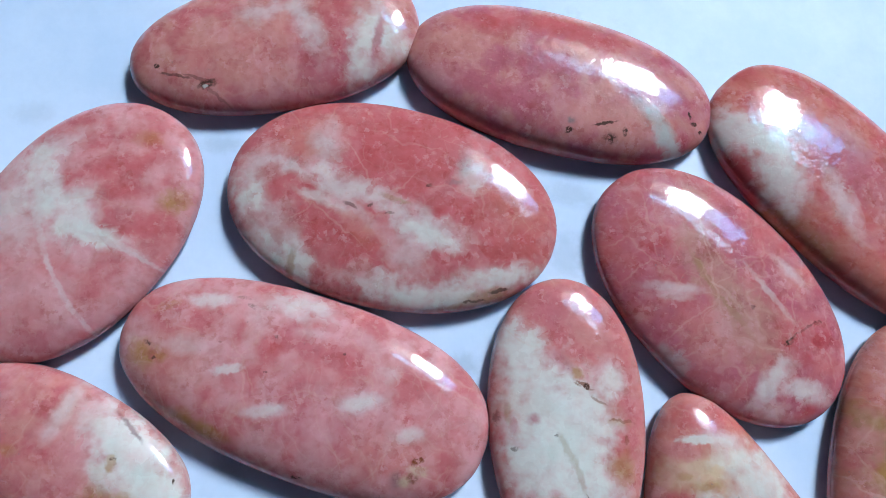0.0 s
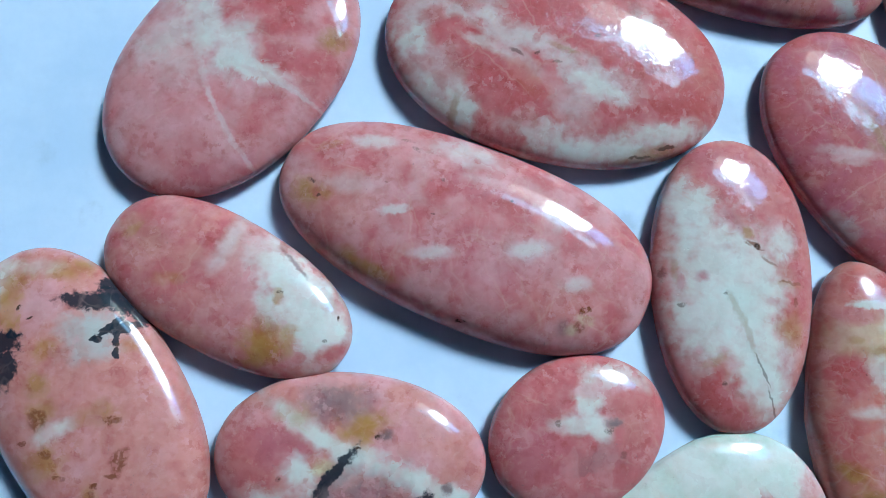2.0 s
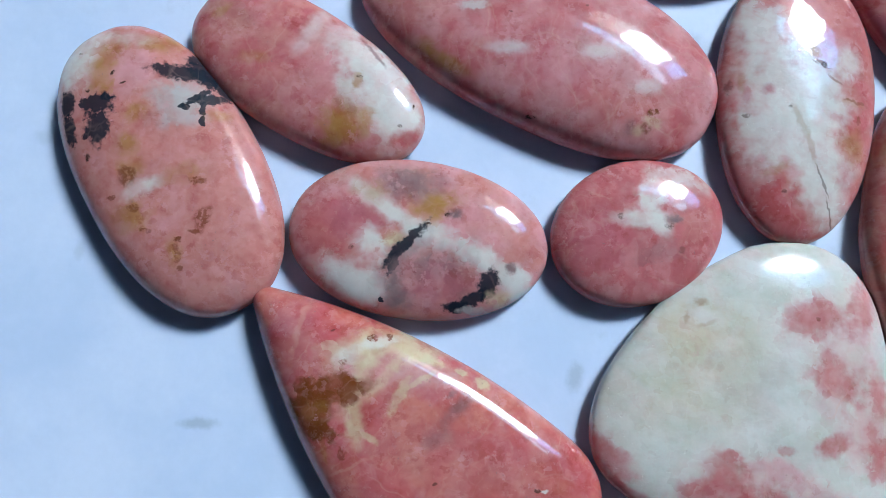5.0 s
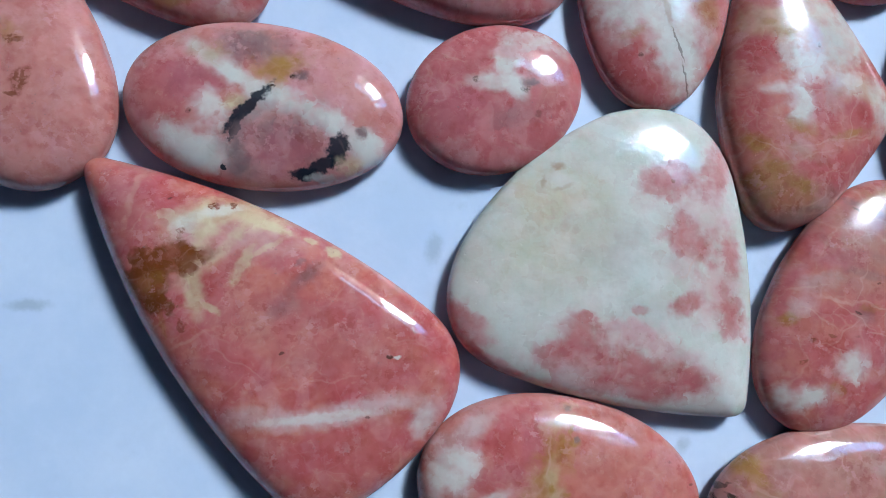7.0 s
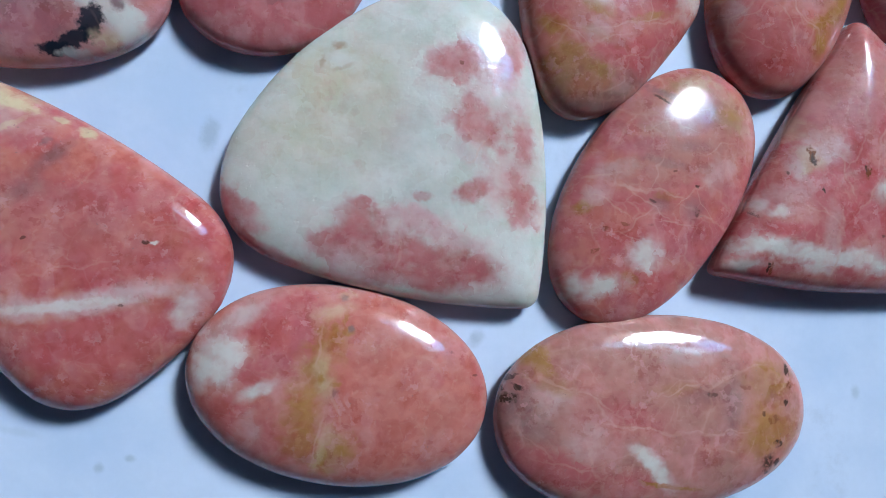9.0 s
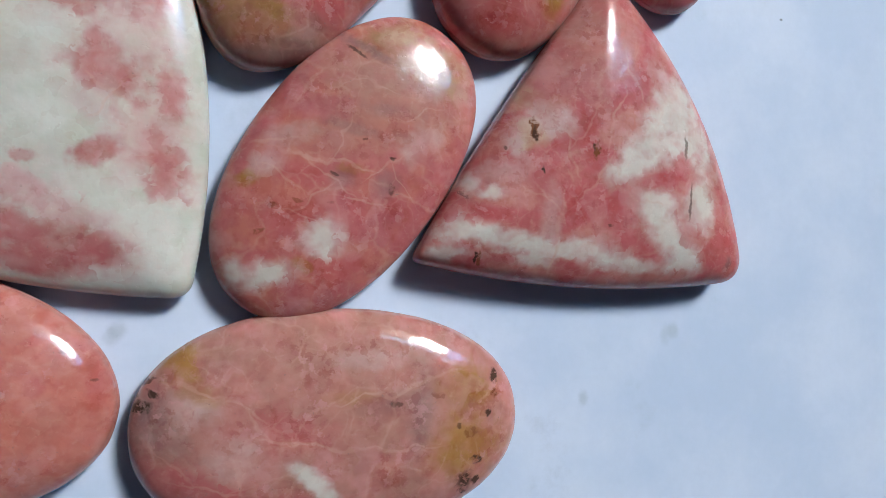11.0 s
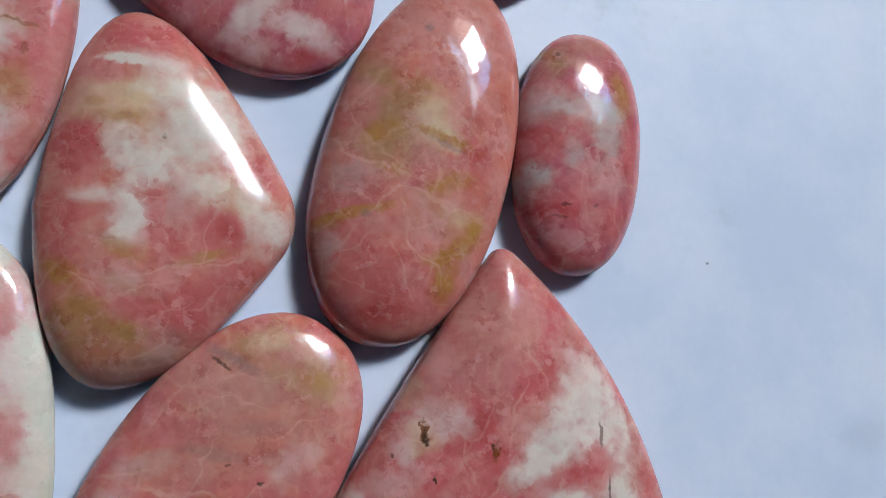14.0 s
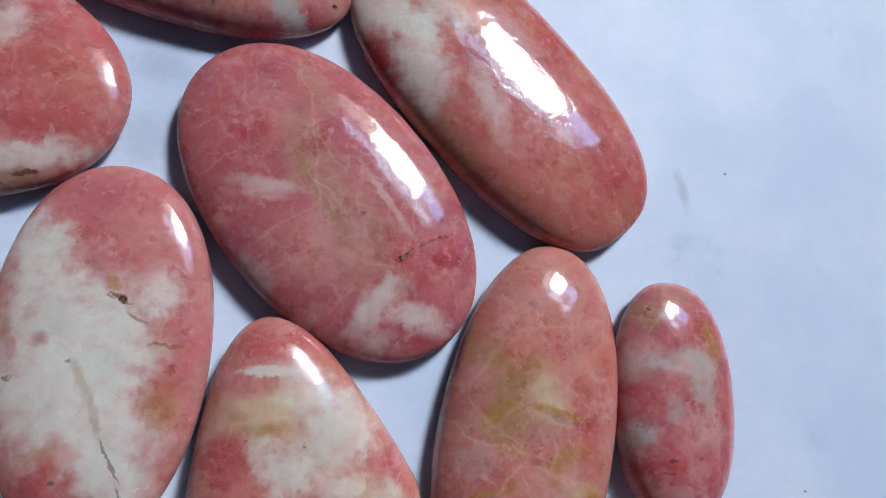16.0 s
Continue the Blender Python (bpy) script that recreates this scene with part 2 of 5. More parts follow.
# the sheet: pale, slightly blue, with faint smudges
sheet_mat, nt, bs = material("white sheet")
at = node(nt, "ShaderNodeTexCoord").outputs["Object"]
cloud = ramp(nt, noise_node(nt, at, 38, 6, 0.65), 0.36, 0.66)
tone = mix(nt, cloud, (0.416, 0.512, 0.656), (0.496, 0.576, 0.704))
grit = ramp(nt, noise_node(nt, at, 900, 3, 0.6), 0.3, 0.7, 0.0, 0.10)
tone = mix(nt, grit, tone, (0.368, 0.44, 0.56))
smudge = math_node(nt, "MULTIPLY", ramp(nt, noise_node(nt, at, 90, 6, 0.7), 0.56, 0.72),
                   ramp(nt, noise_node(nt, at, 16, 2, 0.5), 0.46, 0.6, 0.0, 0.3))
tone = mix(nt, smudge, tone, (0.272, 0.32, 0.4))
flat_at = node(nt, "ShaderNodeMapping")
flat_at.inputs["Scale"].default_value = (1000, 1000, 0)
link(nt, at, flat_at.inputs["Vector"])
blur = noise_node(nt, at, 700, 4, 0.65)


def smudges(*rows):
    """Finger marks and specks of dirt on the sheet: x, y, half length, half width (millimetres), turn, strength."""
    global tone
    for x, y, a, b, turn, strength in rows:
        m = node(nt, "ShaderNodeMapping", vector_type="TEXTURE")
        m.inputs["Location"].default_value = (x, y, 0)
        m.inputs["Rotation"].default_value = (0, 0, radians(turn))
        m.inputs["Scale"].default_value = (a, b, 1)
        link(nt, flat_at.outputs["Vector"], m.inputs["Vector"])
        far = node(nt, "ShaderNodeVectorMath", operation="LENGTH")
        link(nt, m.outputs["Vector"], far.inputs[0])
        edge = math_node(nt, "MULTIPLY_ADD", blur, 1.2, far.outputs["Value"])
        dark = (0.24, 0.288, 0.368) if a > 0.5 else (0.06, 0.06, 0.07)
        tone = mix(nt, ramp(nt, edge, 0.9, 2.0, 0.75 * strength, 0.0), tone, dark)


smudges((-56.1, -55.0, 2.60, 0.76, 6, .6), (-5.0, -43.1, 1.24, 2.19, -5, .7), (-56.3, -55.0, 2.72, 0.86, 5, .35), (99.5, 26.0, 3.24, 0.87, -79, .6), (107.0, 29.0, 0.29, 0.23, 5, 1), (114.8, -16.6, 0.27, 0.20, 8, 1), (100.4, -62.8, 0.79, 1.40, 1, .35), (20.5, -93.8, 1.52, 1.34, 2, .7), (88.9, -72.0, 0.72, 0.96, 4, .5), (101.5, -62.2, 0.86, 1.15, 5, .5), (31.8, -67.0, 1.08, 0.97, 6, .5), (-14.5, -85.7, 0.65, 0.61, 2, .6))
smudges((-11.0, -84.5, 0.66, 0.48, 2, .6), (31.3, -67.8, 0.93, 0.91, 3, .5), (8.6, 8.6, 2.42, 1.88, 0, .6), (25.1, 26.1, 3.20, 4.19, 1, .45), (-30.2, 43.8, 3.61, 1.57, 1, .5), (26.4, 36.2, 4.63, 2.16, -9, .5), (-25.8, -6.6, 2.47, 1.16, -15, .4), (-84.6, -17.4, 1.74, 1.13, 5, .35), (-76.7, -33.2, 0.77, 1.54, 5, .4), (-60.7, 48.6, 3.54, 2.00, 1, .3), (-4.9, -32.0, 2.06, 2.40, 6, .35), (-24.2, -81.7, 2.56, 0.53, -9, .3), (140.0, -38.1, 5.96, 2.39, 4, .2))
link(nt, tone, bs.inputs["Base Color"])
bs.inputs["Roughness"].default_value = 0.5
bs.inputs["Specular IOR Level"].default_value = 0.25
bump = node(nt, "ShaderNodeBump")
bump.inputs["Strength"].default_value, bump.inputs["Distance"].default_value = 0.3, 0.0002
link(nt, noise_node(nt, at, 120, 4, 0.6), bump.inputs["Height"])
link(nt, bump.outputs["Normal"], bs.inputs["Normal"])


def plain(name, low, high, scale, roughness):
    m, nt, bs = material(name)
    at = node(nt, "ShaderNodeTexCoord").outputs["Object"]
    link(nt, mix(nt, noise_node(nt, at, scale, 5), low, high), bs.inputs["Base Color"])
    bs.inputs["Roughness"].default_value = roughness
    return m


wall_mat = plain("dark painted wall", (0.018, 0.022, 0.035), (0.026, 0.032, 0.05), 6, 0.8)
floor_mat = plain("dark floor", (0.022, 0.02, 0.02), (0.04, 0.036, 0.034), 12, 0.6)
frame_mat = plain("window frame paint", (0.10, 0.09, 0.09), (0.14, 0.12, 0.11), 20, 0.5)
glass_mat = bpy.data.materials.new("window glass")
glass_mat.use_nodes = True
gn = glass_mat.node_tree
gn.nodes.remove(gn.nodes["Principled BSDF"])
clear, shine, both = gn.nodes.new("ShaderNodeBsdfTransparent"), gn.nodes.new("ShaderNodeBsdfGlossy"), gn.nodes.new("ShaderNodeMixShader")
shine.inputs["Roughness"].default_value = 0.0
both.inputs["Fac"].default_value = 0.06
link(gn, clear.outputs[0], both.inputs[1])
link(gn, shine.outputs[0], both.inputs[2])
link(gn, both.outputs[0], gn.nodes["Material Output"].inputs["Surface"])
# what is seen through the window: hazy daylight, whiter above, and a tan wall
def hazy(name, low, high, scale, strength):
    m = bpy.data.materials.new(name)
    m.use_nodes = True
    hn = m.node_tree
    hn.nodes.remove(hn.nodes["Principled BSDF"])
    glow = hn.nodes.new("ShaderNodeEmission")
    at = node(hn, "ShaderNodeTexCoord").outputs["Object"]
    link(hn, mix(hn, ramp(hn, noise_node(hn, at, scale, 3), 0.4, 0.6), low, high), glow.inputs["Color"])
    glow.inputs["Strength"].default_value = strength
    link(hn, glow.outputs[0], hn.nodes["Material Output"].inputs["Surface"])
    return m


haze_mat = hazy("hazy distance", (0.14, 0.40, 0.95), (0.22, 0.52, 1.0), 2.2, 12.0)
upper_haze_mat = hazy("bright haze", (0.26, 0.56, 0.92), (0.46, 0.76, 1.0), 2.6, 13.0)
tan_mat = hazy("tan wall in daylight", (0.70, 0.66, 0.62), (0.90, 0.86, 0.82), 3.0, 5.0)

# ---- the place ----
def box(bm, lo, hi):
    made = bmesh.ops.create_cube(bm, size=1)["verts"]
    for v in made:
        v.co = Vector([lo[i] + (v.co[i] + 0.5) * (hi[i] - lo[i]) for i in range(3)])


def solid(name, boxes, mat, parent=None):
    bm = bmesh.new()
    for lo, hi in boxes:
        box(bm, lo, hi)
    me = bpy.data.meshes.new(name)
    bm.to_mesh(me)
    bm.free()
    me.materials.append(mat)
    ob = new(name, me)
    if parent:
        ob.parent = parent
    else:
        ob.matrix_world = ROOM
    return ob


def setting(ob, label):
    return tagged(ob, label, kind="structure")


X, BACK, FRONT, TOP = 1.6, -1.8, 1.56, 3.0
setting(solid("floor", [((-X, BACK, -0.03), (X, FRONT, -0.003))], floor_mat), "plain dark floor")
setting(solid("ceiling", [((-X, BACK, TOP), (X, FRONT, TOP + 0.1))], wall_mat), "plain dim painted ceiling")
setting(solid("wall_south", [((-X, BACK - 0.1, 0), (X, BACK, TOP))], wall_mat), "plain dim painted wall")
setting(solid("wall_west", [((-X - 0.1, BACK, 0), (-X, FRONT, TOP))], wall_mat), "plain dim painted wall")
setting(solid("wall_east", [((X, BACK, 0), (X + 0.1, FRONT, TOP))], wall_mat), "plain dim painted wall")
L, R, LOW, HIGH = -0.66, 0.46, 1.24, 2.30
setting(solid("wall_north", [((-X, FRONT, 0), (L, FRONT + 0.12, TOP)), ((R, FRONT, 0), (X, FRONT + 0.12, TOP)),
                             ((L, FRONT, 0), (R, FRONT + 0.12, LOW)), ((L, FRONT, HIGH), (R, FRONT + 0.12, TOP))], wall_mat),
        "plain dim painted wall with a window opening")
window = setting(solid("window_1", [((L, FRONT + 0.02, LOW), (L + 0.025, FRONT + 0.06, HIGH)), ((R - 0.025, FRONT + 0.02, LOW), (R, FRONT + 0.06, HIGH)),
                                    ((L + 0.025, FRONT + 0.02, LOW), (R - 0.025, FRONT + 0.06, LOW + 0.025)),
                                    ((L + 0.025, FRONT + 0.02, HIGH - 0.025), (R - 0.025, FRONT + 0.06, HIGH))], frame_mat),
                 "dark framed window of four panes")
solid("muntin", [((0.10, FRONT + 0.0, LOW + 0.025), (0.14, FRONT + 0.06, HIGH - 0.025))], frame_mat, window)
solid("transom", [((L + 0.025, FRONT + 0.0, 1.81), (0.099, FRONT + 0.06, 1.90)), ((0.141, FRONT + 0.0, 1.81), (R - 0.025, FRONT + 0.06, 1.90))], frame_mat, window)
for x0, x1 in ((L + 0.025, 0.10), (0.14, R - 0.025)):
    for z0, z1 in ((LOW + 0.025, 1.81), (1.90, HIGH - 0.025)):
        pane = solid("pane", [((x0, FRONT + 0.035, z0), (x1, FRONT + 0.039, z1))], glass_mat, window)
        pane.visible_shadow = False
FAR = FRONT + 0.9
setting(solid("backdrop", [((-0.46, FAR, 0.6), (1.6, FAR + 0.02, 2.86))], haze_mat), "pale lavender hazy daylight outside the window")
setting(solid("backdrop_upper", [((-1.6, FAR, 2.861), (1.6, FAR + 0.02, 5.2)), ((-1.6, FAR, 2.77), (-0.461, FAR + 0.02, 2.8605))], upper_haze_mat),
        "bright whitish haze outside the window")
setting(solid("backdrop_wall", [((-1.6, FAR, 0.6), (-0.461, FAR + 0.02, 2.769))], tan_mat), "tan wall in daylight outside the window")
bm = bmesh.new()
box(bm, (-0.34, -0.32, -0.003), (0.38, 0.34, 0))
bmesh.ops.bevel(bm, geom=[e for e in bm.edges if abs(e.verts[0].co.z - e.verts[1].co.z) > 0.001], offset=0.004, segments=4, affect="EDGES")
me = bpy.data.meshes.new("sheet")
bm.to_mesh(me)
bm.free()
me.materials.append(sheet_mat)
setting(new("sheet", me), "smooth pale bluish white sheet with faint grey smudges")

# ---- the stones ----
def oval(cx, cy, a, b, turn, power, egg, count=120):
    """A superellipse outline, wider to one end by egg."""
    out = []
    for i in range(count):
        t = 2 * math.pi * i / count
        c, s = math.cos(t), math.sin(t)
        x = a * math.copysign(abs(c) ** (2 / power), c)
        y = b * math.copysign(abs(s) ** (2 / power), s) * (1 + egg * x / a)
        out.append(Vector((x, y)))
    r = Matrix.Rotation(radians(turn), 2)
    return [r @ p + Vector((cx, cy)) for p in out]


def bulged(*corners, count=30):
    """Corners (x, y, bulge of the side to the next, rounding) joined by bowed sides."""
    k, out = len(corners), []
    sides = []
    for i in range(k):
        a, b = Vector(corners[i][:2]), Vector(corners[(i + 1) % k][:2])
        d = b - a
        ctl = (a + b) / 2 + Vector((d.y, -d.x)).normalized() * 2 * corners[i][2]
        sides.append((a, ctl, b, d.length))

    def on(s, t):
        return s[0] * (1 - t) ** 2 + s[1] * 2 * t * (1 - t) + s[2] * t ** 2

    for i in range(k):
        s, nx, c = sides[i], sides[(i + 1) % k], corners[(i + 1) % k]
        r0, r1 = min(abs(corners[i][3]) / s[3], 0.48), min(abs(c[3]) / s[3], 0.48)
        rn = min(abs(c[3]) / nx[3], 0.48)
        out += [on(s, r0 + (1 - r1 - r0) * j / (count - 1)) for j in range(count)]
        e0, e1, mid = on(s, 1 - r1), on(nx, rn), Vector(c[:2])
        for j in range(1, 11):
            t = j / 11
            out.append(e0 * (1 - t) ** 2 + mid * 2 * t * (1 - t) + e1 * t ** 2)
    return out


def shell(name, rings, n, top, mat, parent):
    """A closed body of stacked rings of n corners; top: the place of its apex, or None for a flat lid."""
    verts = [p for ring in rings for p in ring]
    faces = []
    for k in range(len(rings) - 1):
        for i in range(n):
            j = (i + 1) % n
            faces.append((k * n + i, k * n + j, (k + 1) * n + j, (k + 1) * n + i))
    last = (len(rings) - 1) * n
    faces.append(tuple(reversed(range(n))))
    if top is None:
        faces.append(tuple(range(last, last + n)))
    else:
        verts.append(tuple(top))
        faces += [(last + i, last + (i + 1) % n, len(verts) - 1) for i in range(n)]
    me = bpy.data.meshes.new(name)
    me.from_pydata(verts, [], faces)
    me.polygons.foreach_set("use_smooth", [len(f) < 5 for f in faces])
    me.materials.append(mat)
    me.update()
    ob = new(name, me)
    ob.parent = parent
    return ob


def cabochon(outline, height, mat, label, girdle=2.4, base=0.9, crown=2.1, fall=1.95, lean=(0, 0), round_top=0.0, seed=0, ridge=1.0):
    """A domed stone: bevelled flat back, narrow girdle, polished dome."""
    n = len(outline)
    c = sum(outline, Vector((0, 0))) / n
    rel = [p - c for p in outline]
    mean = sum(p.length for p in rel) / n
    thing = tagged(new("cabochon"), label, "gemstone", "polished stones on the sheet")
    thing.location = (c.x * MM, c.y * MM, 0)

    least = min(p.length for p in rel)

    def ring(s, z):
        soft = round_top * max(0.0, 1 - s) ** 1.3
        out = []
        for p in rel:
            q = p.normalized() * (mean * soft) + p * (1 - soft)
            wave = noise.noise(Vector((p.x * s * 0.09 + seed * 7.3, p.y * s * 0.09, seed))) * 0.12 * (1 - s)
            chip = noise.noise(Vector((p.x * 0.6, p.y * 0.6 + seed * 5.1, z * 0.5))) * 0.05 if s > 0.9 else 0.0
            k = s ** ((least / p.length) ** ridge) + chip / mean
            out.append(((q.x * k + lean[0] * (1 - s)) * MM, (q.y * k + lean[1] * (1 - s)) * MM, (z + wave) * MM))
        return out

    edge = 1 - 0.12 / least
    lower = [(1 - 1.7 / least, 0.0), (1 - 1.0 / least, base * 0.5), (1 - 0.45 / least, base), (1 - 0.12 / least, base + 0.45), (1, base + 0.85),
             (1 - 0.02 / least, girdle - 0.4), (1 - 0.07 / least, girdle - 0.1), (edge, girdle)]
    upper = [(1 - 0.08 / least, girdle - 0.1), (edge, girdle)]
    for i in range(1, 22):
        s = math.cos(i / 22 * math.pi / 2) ** 0.9
        upper.append((edge * s, girdle + (height - girdle) * (1 - s ** crown) ** (1 / fall)))
    shell("girdle", [ring(*r) for r in lower], n, None, mat, thing)
    shell("dome", [ring(*r) for r in upper], n, Vector((lean[0], lean[1], height)) * MM, mat, thing)
    return thing

marks = Marks("peach", "rose", 1)
marks.add("tan", (-13.3, -5.8, 7.93, 5.87, 2, 0.3))
marks.add("peach", (-4.7, -3.5, 8.04, 5.95, 2, 0.6))
marks.add("mauve", (10.7, -6.1, 6.31, 5.91, 2, 0.7), (0.3, -11.3, 9.71, 1.94, 5, 0.5))
marks.add("crimson", (9.0, 3.0, 3.26, 3.69, -70, 0.6), (8.3, -3.1, 2.76, 2.76, -60, 0.6), (12.1, -7.0, 3.19, 1.18, 24, 0.6))
marks.add("milk", (5.4, 1.4, 1.84, 6.05, 24, 0.9), (-2.4, 3.5, 3.63, 1.86, 13, 0.7), (3.0, 3.9, 2.8, 1.02, -20, 0.6))
marks.add("white", (15.0, 0.1, 2.41, 6.02, -20, 0.9), (18.7, -0.8, 3.3, 3.05, 2, 0.8), (14.3, -6.0, 2.79, 1.75, 34, 0.7))
marks.add("mauve", (16.7, -0.8, 0.73, 4.05, -9, 0.7))
marks.add("speck", (-9.9, -9.4, 1.39, 0.69, 13), (-14.9, -8.1, 2.67, 0.24, -12, 0.7), (-18.0, -6.5, 0.44, 0.3, 2), (-11.3, -8.5, 2.68, 0.24, -15, 0.5), (-8.5, -11.0, 2.78, 0.27, -35, 0.4))
marks.add("white", (-10.2, -9.8, 0.44, 0.29, 2, 0.8))
marks.add("vein", (-5.0, 1.2, 3.6, 0.2, 2, 0.6), (-2.6, -3.5, 2.0, 0.18, -69, 0.7))
cabochon(oval(-22.12, 61.14, 23.96, 12.29, 14.39, 2.18, 0.09),
         6.0, marks.finish(0.3, 0.25), "dusky pink oval stone with a small pit and greyish white end", seed=1)

marks = Marks("mauve", "peach", 2)
marks.add("red", (-11.6, 9.0, 5.63, 2.62, 2), (0.6, 8.3, 11.22, 2.13, -15))
marks.add("peach", (-18.2, 4.7, 5.55, 4.12, 2))
marks.add("mauve", (-9.1, -4.3, 13.58, 2.49, -20))
marks.add("grey", (13.7, -6.7, 3.63, 1.21, -43))
marks.add("peach", (7.2, -8.3, 8.16, 3.47, -9))
marks.add("grey", (16.5, -11.0, 4.56, 1.50, -54))
marks.add("pale", (-21.8, -1.8, 3.68, 3.03, 2, 0.50))
marks.add("speck", (7.2, -11.0, 1.01, 0.75, 1), (0.5, -9.9, 0.60, 0.43, 1), (6.2, -8.8, 1.85, 0.21, 12), (21.2, -7.9, 0.62, 0.33, 1), (20.6, -6.6, 0.31, 0.55, 1), (22.6, -9.1, 0.42, 0.33, 1))
marks.add("smoky", (0.8, -8.4, 0.55, 0.49, 1))
marks.add("speck", (9.4, -10.1, 0.40, 0.65, 1))
cabochon(oval(24.87, 55.08, 26.02, 12.61, -14.40, 2.24, -0.01),
         6.0, marks.finish(0.75, 0.15, 0.02), "long mauve-pink oval stone with dark specks and glossy dome", seed=2, crown=3.0, fall=1.55, lean=(-3.4, -3.0), ridge=0.5)

marks = Marks("red", "salmon", 3)
marks.add("salmon", (5.7, -19.9, 11.1, 7.15, -38, 0.8), (-3.4, -15.3, 8.77, 4.72, -38, 0.6))
marks.add("mauve", (-0.1, 2.1, 8.47, 4.39, -43, 0.7))
marks.add("crimson", (-19.0, 0.4, 4.57, 2.94, -64, 0.8), (14.2, -11.3, 4.6, 3.51, -61, 0.4))
marks.add("olive", (-12.9, -5.7, 2.48, 1.13, -26, 0.9), (-8.7, -10.3, 5.12, 2.22, -46, 0.6))
marks.add("white", (-12.5, 2.9, 6.88, 3.08, -84), (-16.6, 8.2, 5.96, 2.41, -26), (-20.3, 7.2, 1.88, 1.66, 9, 0.8), (-8.9, 9.4, 3.82, 2.23, -26, 0.7))
marks.add("ochre", (-13.3, -4.7, 1.92, 0.64, -4, 0.9))
marks.add("milk", (-0.0, 7.2, 3.91, 2.72, -43, 0.5))
marks.add("milk", (-10.7, -0.8, 3.88, 2.83, -87, 0.8), (-2.8, -3.4, 5.26, 1.57, -73, 0.8), (-18.8, 9.2, 3.57, 3.47, -44, 0.8))
marks.add("mauve", (1.2, 4.3, 5.23, 2.5, -44, 0.6))
cabochon(oval(71.20, 37.11, 26.06, 13.35, 133.10, 2.55, 0.02),
         6.0, marks.finish(0.7, 0.25, 0.0), "long dusky red oval stone with a white band", seed=3, crown=2.3, fall=1.6, lean=(-3.1, -2.9), ridge=0.5)

marks = Marks("rose", "pale", 4)
marks.add("pale", (-6.6, -11.2, 8.73, 5.53, -18, 0.5), (-10.5, -3.9, 5.45, 4.22, 36, 0.5))
marks.add("mauve", (1.0, -17.3, 6.89, 2.42, 18, 0.5))
marks.add("pale", (-11.9, 1.2, 6.38, 3.41, 47, 0.8))
marks.add("milk", (-8.9, 3.0, 6.36, 2.93, 36, 0.8), (-4.1, 11.2, 5.69, 2.13, 31, 0.8), (-6.9, -1.2, 3.94, 3.38, 3, 0.6))
marks.add("red", (7.4, 8.9, 5.7, 1.59, 12, 0.9), (4.6, 4.6, 4.83, 1.22, 8, 0.8), (8.9, 0.0, 5.64, 1.7, -6, 0.8), (-0.5, 6.5, 2.88, 0.88, 14, 0.8), (13.6, -3.2, 2.43, 3.33, -18, 0.6), (3.9, 12.9, 4.9, 1.44, 14, 0.6), (9.4, 4.8, 4.04, 1.22, 8, 0.6))
marks.add("white", (0.5, 0.5, 3.34, 3.92, 3, 0.85), (-3.5, 5.0, 1.94, 4.28, -8, 0.7), (3.9, -1.9, 4.83, 1.34, -13, 0.9), (-5.6, 9.3, 2.46, 3.45, -13, 0.7), (-1.0, 3.4, 4.78, 1.22, 16, 0.6))
marks.add("milk", (6.4, -3.1, 4.87, 0.5, -20, 0.8), (10.8, -5.3, 3.66, 0.33, -26, 0.7), (-2.7, -3.9, 5.06, 0.47, -68, 0.6), (-0.4, -8.8, 4.15, 0.39, -59, 0.6), (2.6, -13.6, 3.92, 0.38, -51, 0.5), (-4.6, 4.1, 6.04, 0.47, -77, 0.7))
marks.add("ochre", (15.0, 3.8, 2.12, 1.47, 24, 0.9), (10.2, 13.5, 1.97, 1.26, 3, 0.5))
marks.add("pale", (-13.8, -9.0, 3.19, 4.76, -18, 0.4), (1.7, 9.7, 4.08, 0.8, 30, 0.6))
marks.add("vein", (5.9, 2.9, 4.88, 0.17, -13, 0.5), (-5.5, -7.0, 6.23, 0.17, 35, 0.4))
cabochon(oval(-50.39, 28.83, 22.49, 15.09, 55.72, 2.12, 0.02),
         6.0, marks.finish(0.3, 0.20), "rose-pink oval stone crossed by milky white veins", seed=4)

marks = Marks("red", "rose", 5)
marks.add("salmon", (17.7, -4.0, 6.98, 6.2, 1, 0.7), (-12.1, 11.1, 6.16, 2.83, 18, 0.7))
marks.add("red", (-0.6, 9.0, 9.7, 5.78, -7, 0.95), (10.8, -3.2, 6.88, 4.46, -20, 0.8), (17.6, -7.6, 5.28, 2.6, 21, 0.7), (-2.8, -7.8, 3.4, 3.1, -20, 0.9))
marks.add("milk", (-10.6, 8.5, 2.45, 4.26, -9, 0.8), (-21.3, 5.3, 4.32, 2.2, 39, 0.7), (-18.9, -4.5, 5.17, 4.22, -30, 0.7), (-15.2, 4.5, 5.19, 1.64, -10, 0.9), (-8.2, 2.4, 5.24, 1.61, -25, 0.9), (-0.4, -1.1, 6.05, 1.96, -25, 0.9), (6.5, -5.0, 5.14, 2.12, -22, 0.85), (2.3, -8.6, 3.44, 2.89, -60, 0.75))
marks.add("milk", (-6.4, -1.7, 5.24, 1.22, -40, 0.7))
